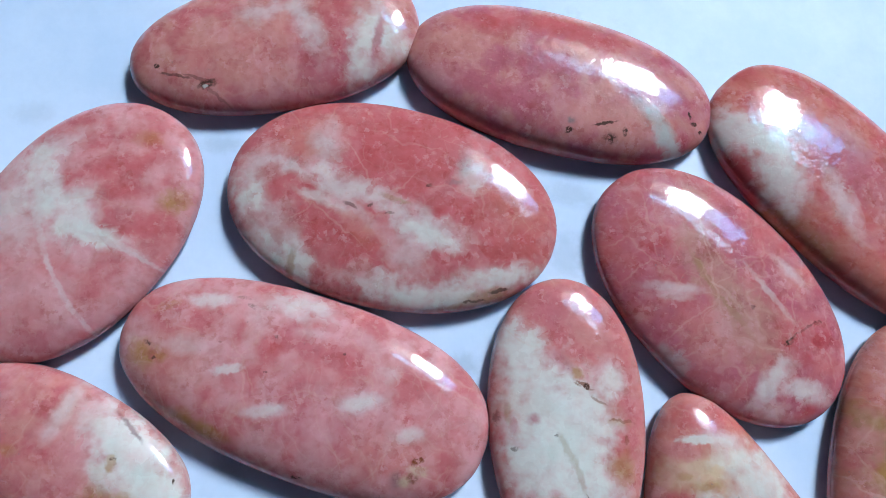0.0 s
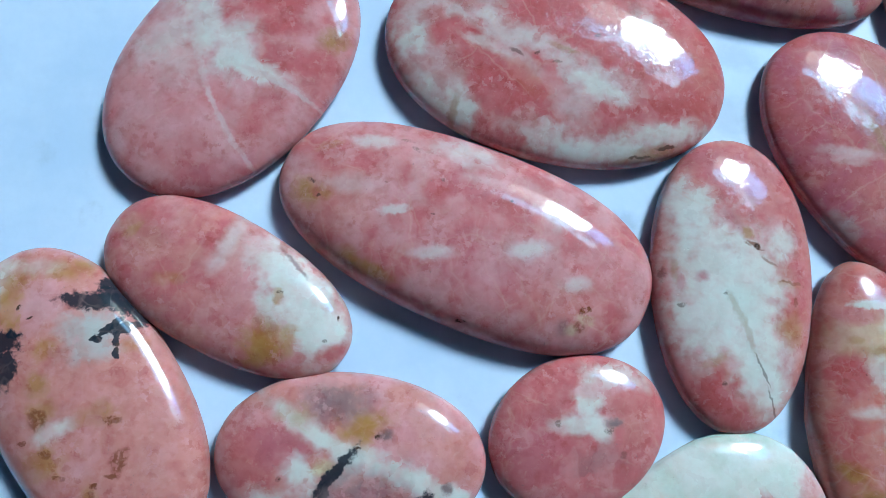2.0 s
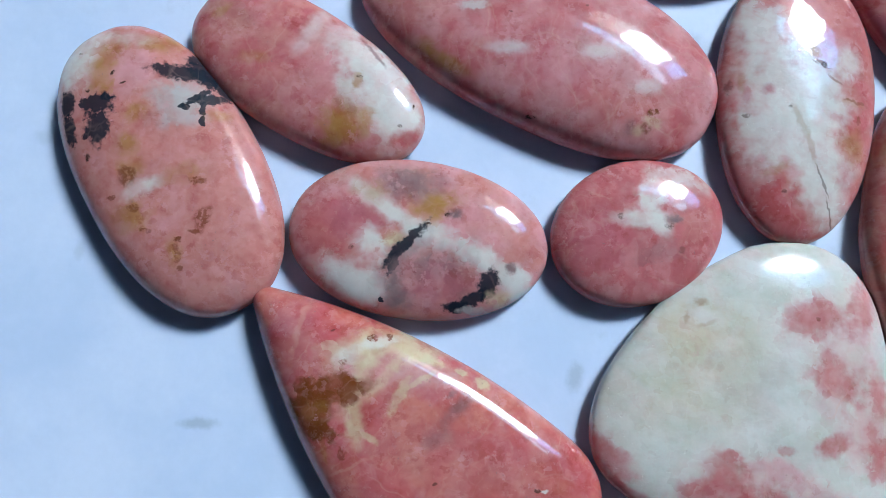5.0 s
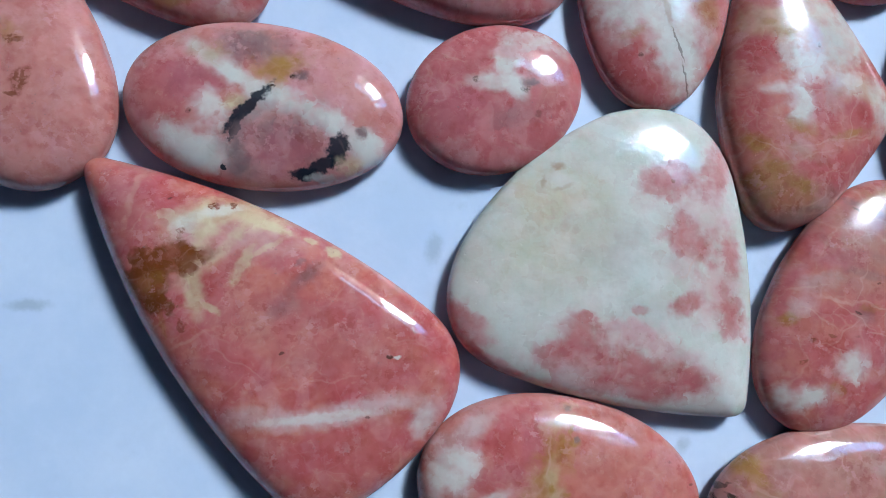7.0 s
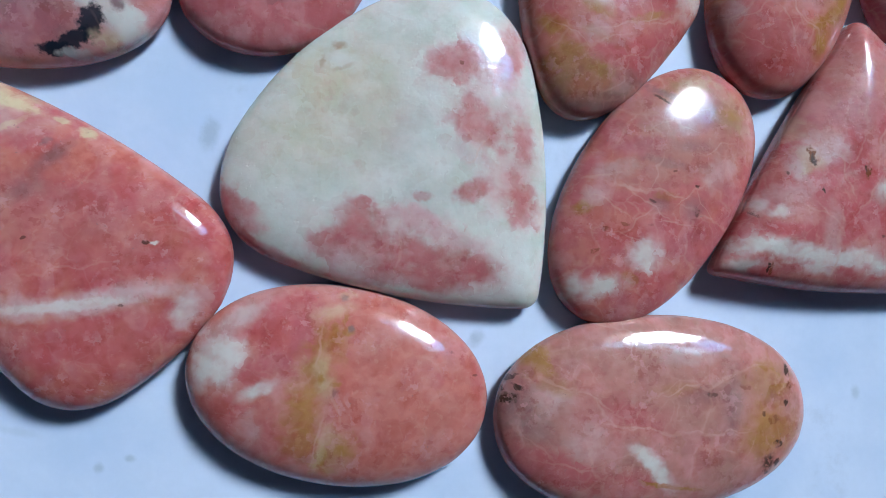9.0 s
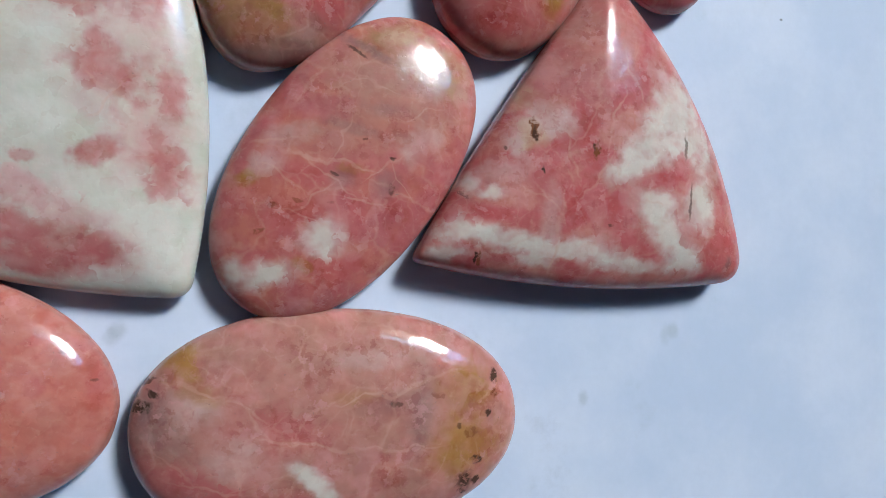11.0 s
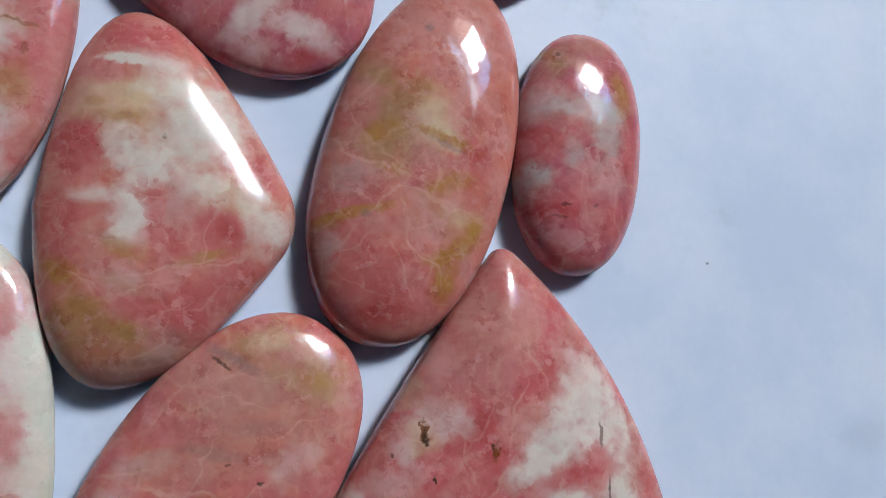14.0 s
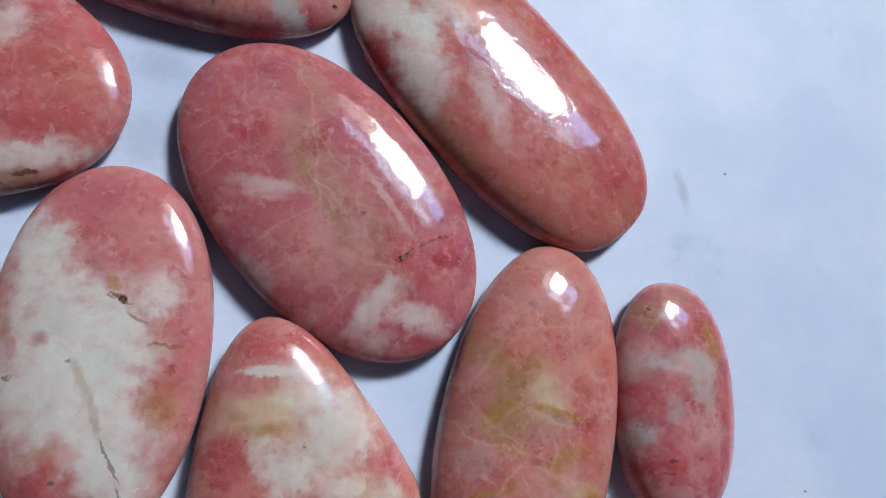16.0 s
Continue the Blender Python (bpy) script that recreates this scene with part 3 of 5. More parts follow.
marks.add("white", (-21.8, 0.3, 2.53, 3.04, 1, 0.9), (-17.8, -9.3, 5.14, 2.8, -39, 0.85), (-13.7, -8.8, 2.0, 4.11, 1, 0.8), (-11.6, 0.0, 5.21, 0.71, -25, 0.6), (5.6, -5.9, 4.27, 1.58, -20, 0.7), (15.8, -11.8, 6.88, 1.72, 9, 0.85), (6.5, -15.0, 9.26, 2.02, 3, 0.9), (-2.7, -12.6, 5.87, 1.69, -18, 0.7))
marks.add("white", (-3.4, -16.8, 4.97, 0.67, -12, 0.6))
marks.add("red", (-16.8, 1.8, 3.23, 1.82, 12, 0.9), (-10.9, -5.3, 3.07, 2.93, -20, 0.95), (-18.6, 4.5, 1.71, 1.1, 1, 0.7), (14.2, -8.9, 5.19, 1.56, 11, 0.7), (-6.1, -10.5, 3.37, 1.19, -20, 0.7))
marks.add("salmon", (-4.6, -5.2, 3.46, 1.55, -40, 0.7), (-13.7, 7.8, 2.08, 1.31, 1, 0.7))
marks.add("crimson", (7.2, -2.0, 1.21, 0.81, 1, 0.9), (18.2, -1.7, 0.7, 0.54, 1, 0.7), (2.9, 11.5, 1.24, 0.86, 1, 0.7), (11.7, -2.3, 0.69, 0.9, 1, 0.7), (-4.1, 7.5, 1.78, 1.1, -30, 0.5), (2.1, 5.8, 2.1, 1.3, 1, 0.5), (20.3, -5.7, 1.54, 0.9, -31, 0.5))
marks.add("olive", (-15.1, -9.9, 0.67, 2.21, -10, 0.6), (14.9, -14.4, 3.41, 0.76, 13, 0.8), (0.4, -0.2, 2.08, 0.36, -20, 0.6), (13.2, -15.4, 5.1, 0.42, 13, 0.5))
marks.add("speck", (16.2, -13.8, 1.54, 0.25, 16, 0.8), (12.4, -15.4, 1.69, 0.21, 6, 0.7), (-6.4, -1.2, 1.05, 0.26, -30, 0.6), (-0.4, -2.5, 0.69, 0.27, 1, 0.6), (5.6, 2.2, 0.44, 0.28, 1, 0.7), (-3.4, -1.2, 0.51, 0.27, 1, 0.7))
marks.add("white", (12.2, 4.1, 2.29, 2.77, 1, 0.7))
marks.add("smoky", (11.0, 6.0, 0.88, 2.06, -20, 0.5), (9.5, 2.7, 1.05, 0.46, 1, 0.6))
marks.add("vein", (-4.9, 4.7, 5.43, 0.18, -60, 0.6), (0.4, 1.2, 4.46, 0.18, 43, 0.6), (7.3, 2.2, 5.23, 0.18, -15, 0.5), (13.4, 0.5, 3.58, 0.18, -71, 0.5), (-8.9, -3.5, 5.22, 0.17, -40, 0.7), (-14.8, -2.7, 4.24, 0.18, 33, 0.6), (2.0, 9.6, 6.2, 0.19, -20, 0.5))
cabochon(oval(-2.47, 33.14, 26.23, 16.52, -12.25, 2.11, -0.03),
         6.0, marks.finish(0.7, 0.30, 0.03), "red and white mottled oval stone with glossy dome", seed=5, lean=(-0.8, -0.9))

marks = Marks("mauve", "rose", 6)
marks.add("red", (-14.8, 5.2, 5.1, 3.62, -63, 0.4), (2.5, 10.0, 7.68, 3.82, -31, 0.4))
marks.add("tan", (-4.1, 6.3, 5.17, 2.39, -75, 0.7), (-1.1, 1.0, 7.42, 3.31, -59, 0.8), (3.4, -5.9, 6.42, 4.53, -53, 0.8))
marks.add("peach", (-2.8, -7.6, 4.84, 3.55, -41, 0.6), (10.7, 2.9, 4.97, 2.85, -43, 0.4))
marks.add("pale", (-7.4, -0.8, 2.66, 1.03, 10, 0.6), (-10.1, 8.9, 3.56, 1.27, 1, 0.5))
marks.add("grey", (-9.1, -11.0, 2.74, 1.9, -36, 0.6))
marks.add("milk", (4.6, -15.1, 3.51, 1.12, 54, 0.9), (10.1, -15.0, 4.92, 1.37, -18, 0.9), (8.0, -11.8, 3.63, 1.27, 41, 0.7), (5.4, -18.3, 2.54, 1.29, 0, 0.6), (10.7, 2.9, 3.32, 0.76, -43, 0.7), (6.7, -0.7, 4.91, 0.47, -54, 0.6))
marks.add("crimson", (10.2, -9.2, 2.82, 1.94, -20, 0.7), (11.4, -18.1, 2.12, 0.78, 18, 0.7), (3.3, -18.7, 1.69, 0.8, 0, 0.6))
marks.add("olive", (-3.5, 2.7, 3.36, 0.55, -64, 0.6), (1.0, -4.2, 4.06, 0.46, -53, 0.6))
marks.add("speck", (8.9, -8.0, 1.01, 0.4, 37), (11.7, -6.1, 2.41, 0.16, 28, 0.8), (14.1, -5.0, 0.75, 0.33, 28, 0.7), (3.8, -2.9, 0.35, 0.26, 0, 0.7))
marks.add("vein", (-2.1, 3.6, 7.75, 0.23, -85, 0.8), (0.4, -1.6, 6.53, 0.23, -48, 0.8), (-10.9, 9.8, 5.29, 0.18, -79, 0.7), (-5.1, -4.3, 5.48, 0.16, 38, 0.6), (4.0, -8.4, 4.97, 0.18, -20, 0.6), (2.6, 2.8, 5.65, 0.17, 29, 0.5))
marks.add("crimson", (-9.8, 8.0, 2.84, 1.77, 12, 0.7), (13.0, -7.6, 2.6, 2.0, 4, 0.7))
marks.add("milk", (-8.3, 0.1, 3.97, 0.71, -6, 0.7), (-7.8, -1.3, 2.64, 0.57, -6, 0.5), (5.8, -14.3, 3.45, 0.95, 72, 0.8), (11.0, -14.8, 3.47, 1.1, -12, 0.8))
marks.add("tan", (-2.6, 13.8, 4.5, 1.75, -68, 0.7), (1.8, -5.9, 4.14, 2.75, -58, 0.5))
marks.add("vein", (-3.7, 13.7, 4.49, 0.22, -68, 0.7), (-0.8, 5.6, 4.3, 0.18, -58, 0.7))
cabochon(oval(48.21, 19.75, 23.56, 14.60, -49.62, 2.11, -0.00),
         5.8, marks.finish(0.5, 0.40), "deep rose oval stone with tan core and dark dash", seed=6, lean=(-0.9, -0.9), ridge=0.35)

marks = Marks("rose", "pale", 7)
marks.add("peach", (-18.3, 3.0, 5.48, 4.69, 0, 0.6), (13.6, -9.3, 6.28, 3.73, 0, 0.5))
marks.add("mauve", (2.6, -4.7, 9.46, 3.77, -10, 0.35), (2.1, 6.3, 7.3, 3.18, -15, 0.3))
marks.add("red", (-14.9, 9.2, 2.07, 1.46, 0, 0.8), (-4.7, 5.1, 2.07, 1.28, 0, 0.7), (7.0, 3.1, 4.03, 2.37, -10, 0.5), (0.7, 1.5, 4.79, 2.34, -10, 0.4), (19.9, -4.7, 3.19, 3.83, 0, 0.4), (13.3, 8.8, 4.92, 1.31, -25, 0.5))
marks.add("milk", (-13.1, 11.9, 2.88, 0.91, 4, 0.95), (0.6, 10.8, 4.1, 1.63, -14, 0.9), (-10.0, 1.9, 1.87, 0.64, 8, 0.95), (-4.5, -3.8, 2.95, 0.85, 5, 0.95), (8.9, -2.9, 3.15, 1.17, 12, 0.95), (15.3, -7.0, 1.89, 1.06, 0, 0.8), (12.3, 1.5, 1.77, 1.58, 0, 0.6), (-6.9, 8.7, 1.29, 3.22, -5, 0.5))
marks.add("milk", (2.0, 7.1, 2.43, 0.81, -10, 0.5), (-16.2, 5.4, 3.94, 1.28, 0, 0.5), (6.7, 12.1, 2.47, 0.66, -15, 0.6))
marks.add("ochre", (-22.9, 4.2, 1.71, 2.05, 0, 0.8), (-19.6, 3.9, 0.94, 0.79, 0, 0.7), (-13.2, -6.2, 3.46, 0.88, -23, 0.8), (-16.1, -4.3, 2.38, 0.88, -28, 0.5), (-19.9, 11.0, 2.02, 0.67, 22, 0.4))
marks.add("speck", (-21.9, 5.8, 0.57, 0.23, -29, 0.8), (-20.7, 3.5, 0.39, 0.24, 0, 0.8), (-7.4, 11.1, 0.74, 0.4, -20, 0.7), (-8.8, 12.4, 0.98, 0.25, -10, 0.6), (-3.6, 6.7, 0.32, 0.24, 0, 0.7), (-0.1, -12.8, 0.76, 0.29, 0), (6.2, 4.1, 0.32, 0.24, 0, 0.7), (-11.5, 5.8, 0.24, 0.16, 0, 0.6))
marks.add("speck", (-4.8, 1.5, 0.32, 0.2, 0, 0.6))
marks.add("rust", (16.6, -10.6, 0.93, 0.45, 14), (15.9, -12.9, 0.78, 0.74, 0, 0.8))
marks.add("cream", (16.8, -11.9, 1.4, 0.67, -10, 0.9), (14.9, -13.4, 0.78, 0.88, 0, 0.7))
marks.add("smoky", (13.7, -13.0, 0.78, 1.03, -19, 0.7))
marks.add("vein", (12.8, -8.5, 4.57, 0.16, 70, 0.6), (7.3, -7.0, 4.61, 0.15, -58, 0.5), (2.4, -1.6, 7.12, 0.16, 0, 0.5), (-0.4, -7.8, 5.38, 0.15, -57, 0.5), (10.6, -11.5, 3.79, 0.15, 39, 0.6), (-8.1, 3.0, 5.6, 0.15, -67, 0.5), (-16.4, 7.8, 4.88, 0.16, -19, 0.5), (18.3, -1.6, 4.69, 0.16, -59, 0.5))
marks.add("vein", (21.5, -6.3, 3.17, 0.15, 29, 0.5))
marks.add("milk", (-5.0, -3.5, 2.81, 0.72, 9, 0.7), (-10.2, 2.0, 2.35, 0.65, 9, 0.7), (8.2, -2.6, 3.13, 0.96, 6, 0.6), (15.5, -7.1, 1.87, 0.95, 6, 0.6), (-13.4, 12.1, 3.18, 0.75, -3, 0.7), (-2.2, 11.5, 3.97, 1.34, -9, 0.6))
marks.add("vein", (-7.5, -1.4, 0.16, 4.79, 6, 0.7), (4.8, -8.9, 6.92, 0.16, -66, 0.5), (-6.0, -10.0, 4.63, 0.16, -55, 0.5))
cabochon(oval(-15.05, 5.35, 28.16, 13.28, -19.22, 2.36, 0.06),
         6.8, marks.finish(0.3, 0.40, 0.04), "large long pink oval stone with pale flecks and a brown chip", seed=7, crown=2.3, fall=1.7, lean=(-0.8, -2.4), ridge=0.5)

marks = Marks("rose", "peach", 8)
marks.add("rose", (-0.5, 15.8, 8.22, 4.74, -8, 0.95), (6.6, 8.5, 3.03, 5.62, 12, 0.8), (3.5, 10.9, 3.95, 3.43, -40, 0.7))
marks.add("mauve", (-1.3, 16.6, 5.01, 2.86, 2, 0.5))
marks.add("peach", (3.5, 12.6, 3.96, 2.59, -40, 0.6), (4.5, -0.4, 3.15, 2.12, -18, 0.5))
marks.add("red", (-6.3, -13.1, 4.15, 4.42, 20, 0.85), (-3.0, -16.7, 3.8, 3.04, -18, 0.85), (-9.7, -7.1, 1.11, 5.3, 9, 0.7), (-11.1, 2.3, 0.96, 6.33, -3, 0.6), (-0.1, -14.4, 1.79, 1.58, -39, 0.5))
marks.add("milk", (4.9, 6.0, 2.79, 2.43, 2, 0.7), (3.7, -1.2, 2.92, 3.46, 2, 0.7), (6.0, -10.5, 1.91, 3.8, 2, 0.6), (-6.3, -10.8, 2.36, 3.02, 2, 0.5), (-8.0, 10.5, 2.79, 3.27, 2, 0.7))
marks.add("white", (-6.8, 9.7, 3.2, 4.76, 26, 0.9), (-3.1, 0.9, 6.44, 7.72, 16), (-5.3, -6.2, 4.53, 5.29, 16, 0.95), (0.4, -6.8, 4.08, 6.75, 21), (3.4, -14.3, 3.07, 4.83, 25), (6.5, 5.3, 1.97, 2.11, 2, 0.7), (1.3, -0.5, 4.05, 4.72, 2, 0.7))
marks.add("mauve", (-5.5, 0.2, 0.97, 0.71, 2, 0.6), (-8.4, -0.8, 0.64, 1.26, 2, 0.5), (-0.8, 8.3, 2.36, 0.85, -45, 0.5))
marks.add("ochre", (7.4, -6.6, 1.27, 2.2, -8, 0.55), (6.2, -6.6, 1.58, 1.1, -8, 0.4), (7.0, -0.3, 1.76, 0.49, -8, 0.4), (1.0, 6.7, 1.1, 0.68, -51, 0.7), (-3.9, -11.5, 0.6, 1.92, -60, 0.4))
marks.add("olive", (-0.9, -4.1, 0.49, 2.59, 25, 0.4), (0.8, -7.5, 0.4, 2.72, 16, 0.4), (-9.1, 0.8, 0.4, 1.58, 2, 0.4))
marks.add("rust", (1.9, 5.0, 1.57, 0.42, -29, 0.8), (7.4, -0.1, 1.77, 0.24, -6, 0.6), (3.9, 2.8, 1.25, 0.25, -29, 0.5), (8.0, -2.7, 0.41, 0.63, 2, 0.5))
marks.add("speck", (2.3, 4.7, 0.62, 0.34, -40), (2.8, -12.5, 0.16, 2.51, 28, 0.6), (4.5, -16.9, 0.16, 2.18, 24, 0.6), (-2.6, -14.5, 0.31, 0.3, 1, 0.7), (-10.7, 0.3, 0.48, 0.95, 2, 0.5), (-8.4, -3.9, 0.64, 0.31, 2, 0.6), (-2.4, -2.2, 0.32, 0.24, 2, 0.6))
marks.add("vein", (-8.8, 12.9, 4.78, 0.17, -34, 0.5), (-1.0, -16.7, 4.36, 0.16, -71, 0.5))
cabochon(oval(23.73, 0.31, 21.39, 11.74, -89.41, 2.12, -0.05),
         5.6, marks.finish(0.6, 0.15, 0.03), "pink oval stone with a large white patch and brown cracks", seed=8, lean=(-0.8, -0.8), ridge=0.5)

marks = Marks("peach", "rose", 9)
marks.add("pale", (2.9, 3.2, 3.14, 6.3, -15, 0.6))
marks.add("tan", (-11.7, 6.6, 3.17, 2.07, -15, 0.5))
marks.add("rose", (-5.3, -0.0, 7.04, 3.9, -15, 0.4))
marks.add("white", (11.8, -3.1, 4.35, 7.8, 36), (7.7, 2.1, 2.82, 4.76, 47, 0.9), (14.1, -6.1, 3.08, 2.8, 6, 0.9), (6.7, -2.8, 2.32, 3.14, 6, 0.6))
marks.add("milk", (0.2, 6.2, 1.11, 4.75, -23, 0.8), (4.2, 5.7, 2.35, 2.42, 6, 0.6))
marks.add("ochre", (6.8, -6.8, 2.77, 2.17, -5, 0.9), (5.1, -8.5, 1.99, 2.01, 6, 0.8), (7.5, -1.2, 0.62, 1.26, -5, 0.8), (-13.1, 7.1, 1.55, 0.66, 37, 0.6), (-7.7, 0.5, 2.01, 0.8, 6, 0.5), (9.5, -6.9, 0.77, 1.86, 6, 0.6))
marks.add("smoky", (9.1, 3.8, 2.07, 0.31, -45, 0.8), (10.4, 2.3, 1.11, 0.24, -45, 0.7))
marks.add("red", (15.5, -8.4, 2.61, 1.24, 28, 0.95))
marks.add("speck", (7.8, -0.5, 0.39, 0.24, 6, 0.7), (15.7, -3.5, 0.19, 0.39, 6), (14.1, -6.8, 0.31, 0.23, 6, 0.6))
marks.add("vein", (1.2, 7.1, 0.48, 3.98, -20, 0.6), (-4.3, 4.1, 4.76, 0.16, 68, 0.4))
cabochon(oval(-47.70, -4.29, 18.84, 9.58, -26.31, 2.30, -0.07),
         5.6, marks.finish(0.5, 0.25, 0.05), "pink oval stone with a milky white end", seed=9)

marks = Marks("peach", "peach", 10)
marks.add("white", (-14.8, 13.4, 5.31, 3.67, 59))
marks.add("pale", (-5.4, 12.4, 2.65, 3.13, 6))
marks.add("ochre", (-9.7, 13.7, 3.72, 1.71, 85, 0.88), (-9.6, 10.0, 1.36, 1.94, 6, 0.77), (-3.5, 16.8, 2.47, 1.44, 6, 0.77))
marks.add("white", (-7.9, 17.2, 3.33, 1.04, 6, 0.50))
marks.add("grey", (1.2, 9.1, 3.62, 2.63, 6), (1.8, 6.1, 3.74, 1.37, 6, 0.60))
marks.add("black", (0.8, 13.0, 4.32, 1.18, 0), (3.4, 13.5, 2.39, 1.55, -24), (1.9, 15.6, 1.37, 0.91, 6), (3.3, 9.6, 2.24, 0.49, 47), (2.0, 8.0, 0.75, 0.48, 6), (5.0, 9.7, 2.27, 0.79, 16), (5.6, 11.9, 2.61, 0.67, -34), (4.4, 8.1, 0.38, 1.16, 6), (4.7, 6.2, 0.33, 0.77, 6))
marks.add("black", (-14.3, 6.6, 1.23, 1.94, 6), (-13.3, 2.9, 2.43, 0.93, -70), (-10.0, 6.9, 2.25, 1.44, 6), (-9.2, 3.3, 1.77, 2.28, 5), (-8.6, 7.9, 0.84, 0.48, 6))
marks.add("ochre", (-4.2, 6.2, 1.82, 1.09, 37, 0.77), (-4.6, 1.6, 1.48, 1.28, 5, 0.77), (-3.6, -2.0, 1.77, 1.78, 5, 0.66))
marks.add("rust", (-4.1, -2.8, 1.43, 1.15, 47, 0.80))
marks.add("white", (-1.7, -4.1, 2.78, 1.06, 31, 0.80))
marks.add("ochre", (-2.4, -8.2, 2.58, 1.80, 26, 0.77))
marks.add("rust", (-2.6, -7.0, 0.92, 0.46, 5, 0.70))
marks.add("ochre", (3.8, -1.5, 2.21, 1.34, 5, 0.66))
marks.add("rust", (5.5, -2.3, 1.11, 0.56, 5, 0.80), (7.1, -7.3, 1.79, 0.94, 68, 0.80), (6.4, -9.2, 0.73, 0.36, 5, 0.80))
marks.add("ochre", (4.1, -12.3, 1.89, 0.94, -76, 0.66))
marks.add("rust", (4.3, -10.5, 0.55, 0.32, 5), (4.4, -12.3, 1.37, 0.45, -71, 0.60), (-0.2, -9.8, 0.82, 0.36, 5, 0.80))
marks.add("speck", (-10.1, -0.6, 0.41, 0.50, 5), (-8.4, 11.5, 0.49, 0.26, 48), (-6.8, 10.3, 0.41, 0.17, 6))
marks.add("rust", (-5.7, -5.8, 0.64, 0.46, 5, 0.70), (5.0, -14.3, 0.46, 0.45, 5, 0.70))
marks.add("speck", (-13.9, 14.1, 0.25, 0.18, 6), (-11.4, 8.6, 0.33, 0.17, 6))
marks.add("ochre", (6.5, 7.4, 1.52, 0.93, 6, 0.55))
cabochon(oval(-65.23, -20.26, 22.73, 12.47, -54.06, 2.31, 0.01),
         6.6, marks.finish(0.3, 0.20, 0.06), "salmon-pink oval stone with black dendrites and rust spots", seed=10)

marks = Marks("peach", "pale", 11)
marks.add("red", (-12.5, -0.7, 4.48, 5.55, 5, 0.80))
marks.add("mauve", (-8.2, 1.2, 3.73, 2.59, 5, 0.70))
marks.add("smoky", (-1.7, 7.4, 4.40, 2.27, -5, 0.88), (-3.5, 6.1, 2.26, 1.88, 5, 0.55))
marks.add("white", (-5.4, 3.7, 6.34, 1.20, -32), (0.9, 0.5, 4.02, 1.43, -19), (9.4, -2.4, 6.23, 1.35, -27), (13.9, -5.4, 2.12, 2.22, 5), (-8.1, -6.9, 4.83, 2.19, -14), (-6.3, -2.3, 2.24, 2.05, 5), (-6.8, -8.9, 3.61, 1.10, 5))
marks.add("ochre", (1.7, 4.2, 3.15, 1.79, 20, 0.99), (-7.2, 5.4, 1.97, 1.34, -24, 0.55))
marks.add("smoky", (2.9, -4.4, 4.59, 3.05, 5, 0.88))
marks.add("mauve", (3.5, -6.9, 5.19, 2.60, 5, 0.60))
marks.add("cream", (-3.1, -0.9, 1.48, 0.95, 5))
marks.add("smoky", (-2.4, -3.4, 3.64, 1.18, 60, 0.66))
marks.add("grey", (0.3, -1.3, 2.20, 1.03, 45, 0.50))
marks.add("smoky", (9.1, -6.8, 2.98, 1.31, 30, 0.55))
marks.add("black", (-1.7, -1.5, 4.21, 0.74, 51), (-3.0, -4.2, 1.81, 0.56, 76))
marks.add("smoky", (-2.5, -6.8, 2.53, 1.04, -94), (-1.8, -8.9, 1.85, 0.94, 5))
marks.add("black", (-4.0, -9.2, 0.37, 0.36, 5), (10.2, -5.6, 1.30, 2.01, -9), (7.7, -8.1, 3.25, 0.82, 30), (6.3, -9.1, 2.05, 0.73, 5))
marks.add("grey", (8.5, -9.2, 2.10, 0.51, 5))
marks.add("cream", (11.9, -7.4, 1.43, 1.10, 5))
marks.add("smoky", (4.7, 3.5, 0.98, 0.59, 5))
marks.add("speck", (3.6, 3.2, 0.41, 0.33, 5))
marks.add("smoky", (13.1, -3.0, 0.75, 0.59, 5))
marks.add("speck", (-8.9, -2.6, 0.33, 0.32, 5), (1.2, 1.7, 0.41, 0.16, 5))
marks.add("pale", (-3.2, 10.1, 4.62, 0.77, 5, 0.60))
cabochon(oval(-29.11, -26.42, 18.36, 11.36, -0.88, 2.06, -0.03),
         6.0, marks.finish(0.3, 0.15, 0.04), "pink and grey oval stone with black streaks and white bands", seed=11)

marks = Marks("rose", "rose", 12)
marks.add("mauve", (-6.6, -2.0, 4.56, 3.73, 5, 0.60))
marks.add("peach", (6.9, 2.3, 3.46, 3.41, 5, 0.50))
marks.add("white", (0.8, 4.8, 3.49, 1.64, -102), (-0.0, 1.3, 3.71, 1.22, 5), (2.7, 0.2, 1.32, 0.97, 5))
marks.add("pale", (2.1, 6.0, 4.24, 1.07, 5, 0.70))
marks.add("white", (5.0, 7.9, 4.57, 1.36, -10, 0.70))
marks.add("smoky", (2.1, -3.3, 2.58, 1.48, 5, 0.55))
marks.add("speck", (3.6, 0.7, 0.67, 0.50, 5, 0.70))
marks.add("smoky", (4.2, 1.7, 1.07, 0.53, 5))
marks.add("speck", (-3.3, 1.3, 0.42, 0.50, 5, 0.70))
marks.add("pale", (-3.6, -9.6, 1.90, 1.84, 5, 0.60), (-6.4, -8.0, 2.28, 1.33, 5, 0.50))
marks.add("speck", (5.6, -2.4, 0.50, 0.49, 5, 0.40))
marks.add("vein", (-6.9, 4.1, 1.90, 0.16, -25, 0.60), (4.5, -7.0, 2.99, 0.15, -15, 0.50))
cabochon(oval(1.72, -21.74, 12.78, 10.39, 28.09, 1.95, -0.04),
         5.4, marks.finish(0.6, 0.30, 0.05), "small rose-pink oval stone with a white star patch", seed=12, lean=(-0.7, -0.8))

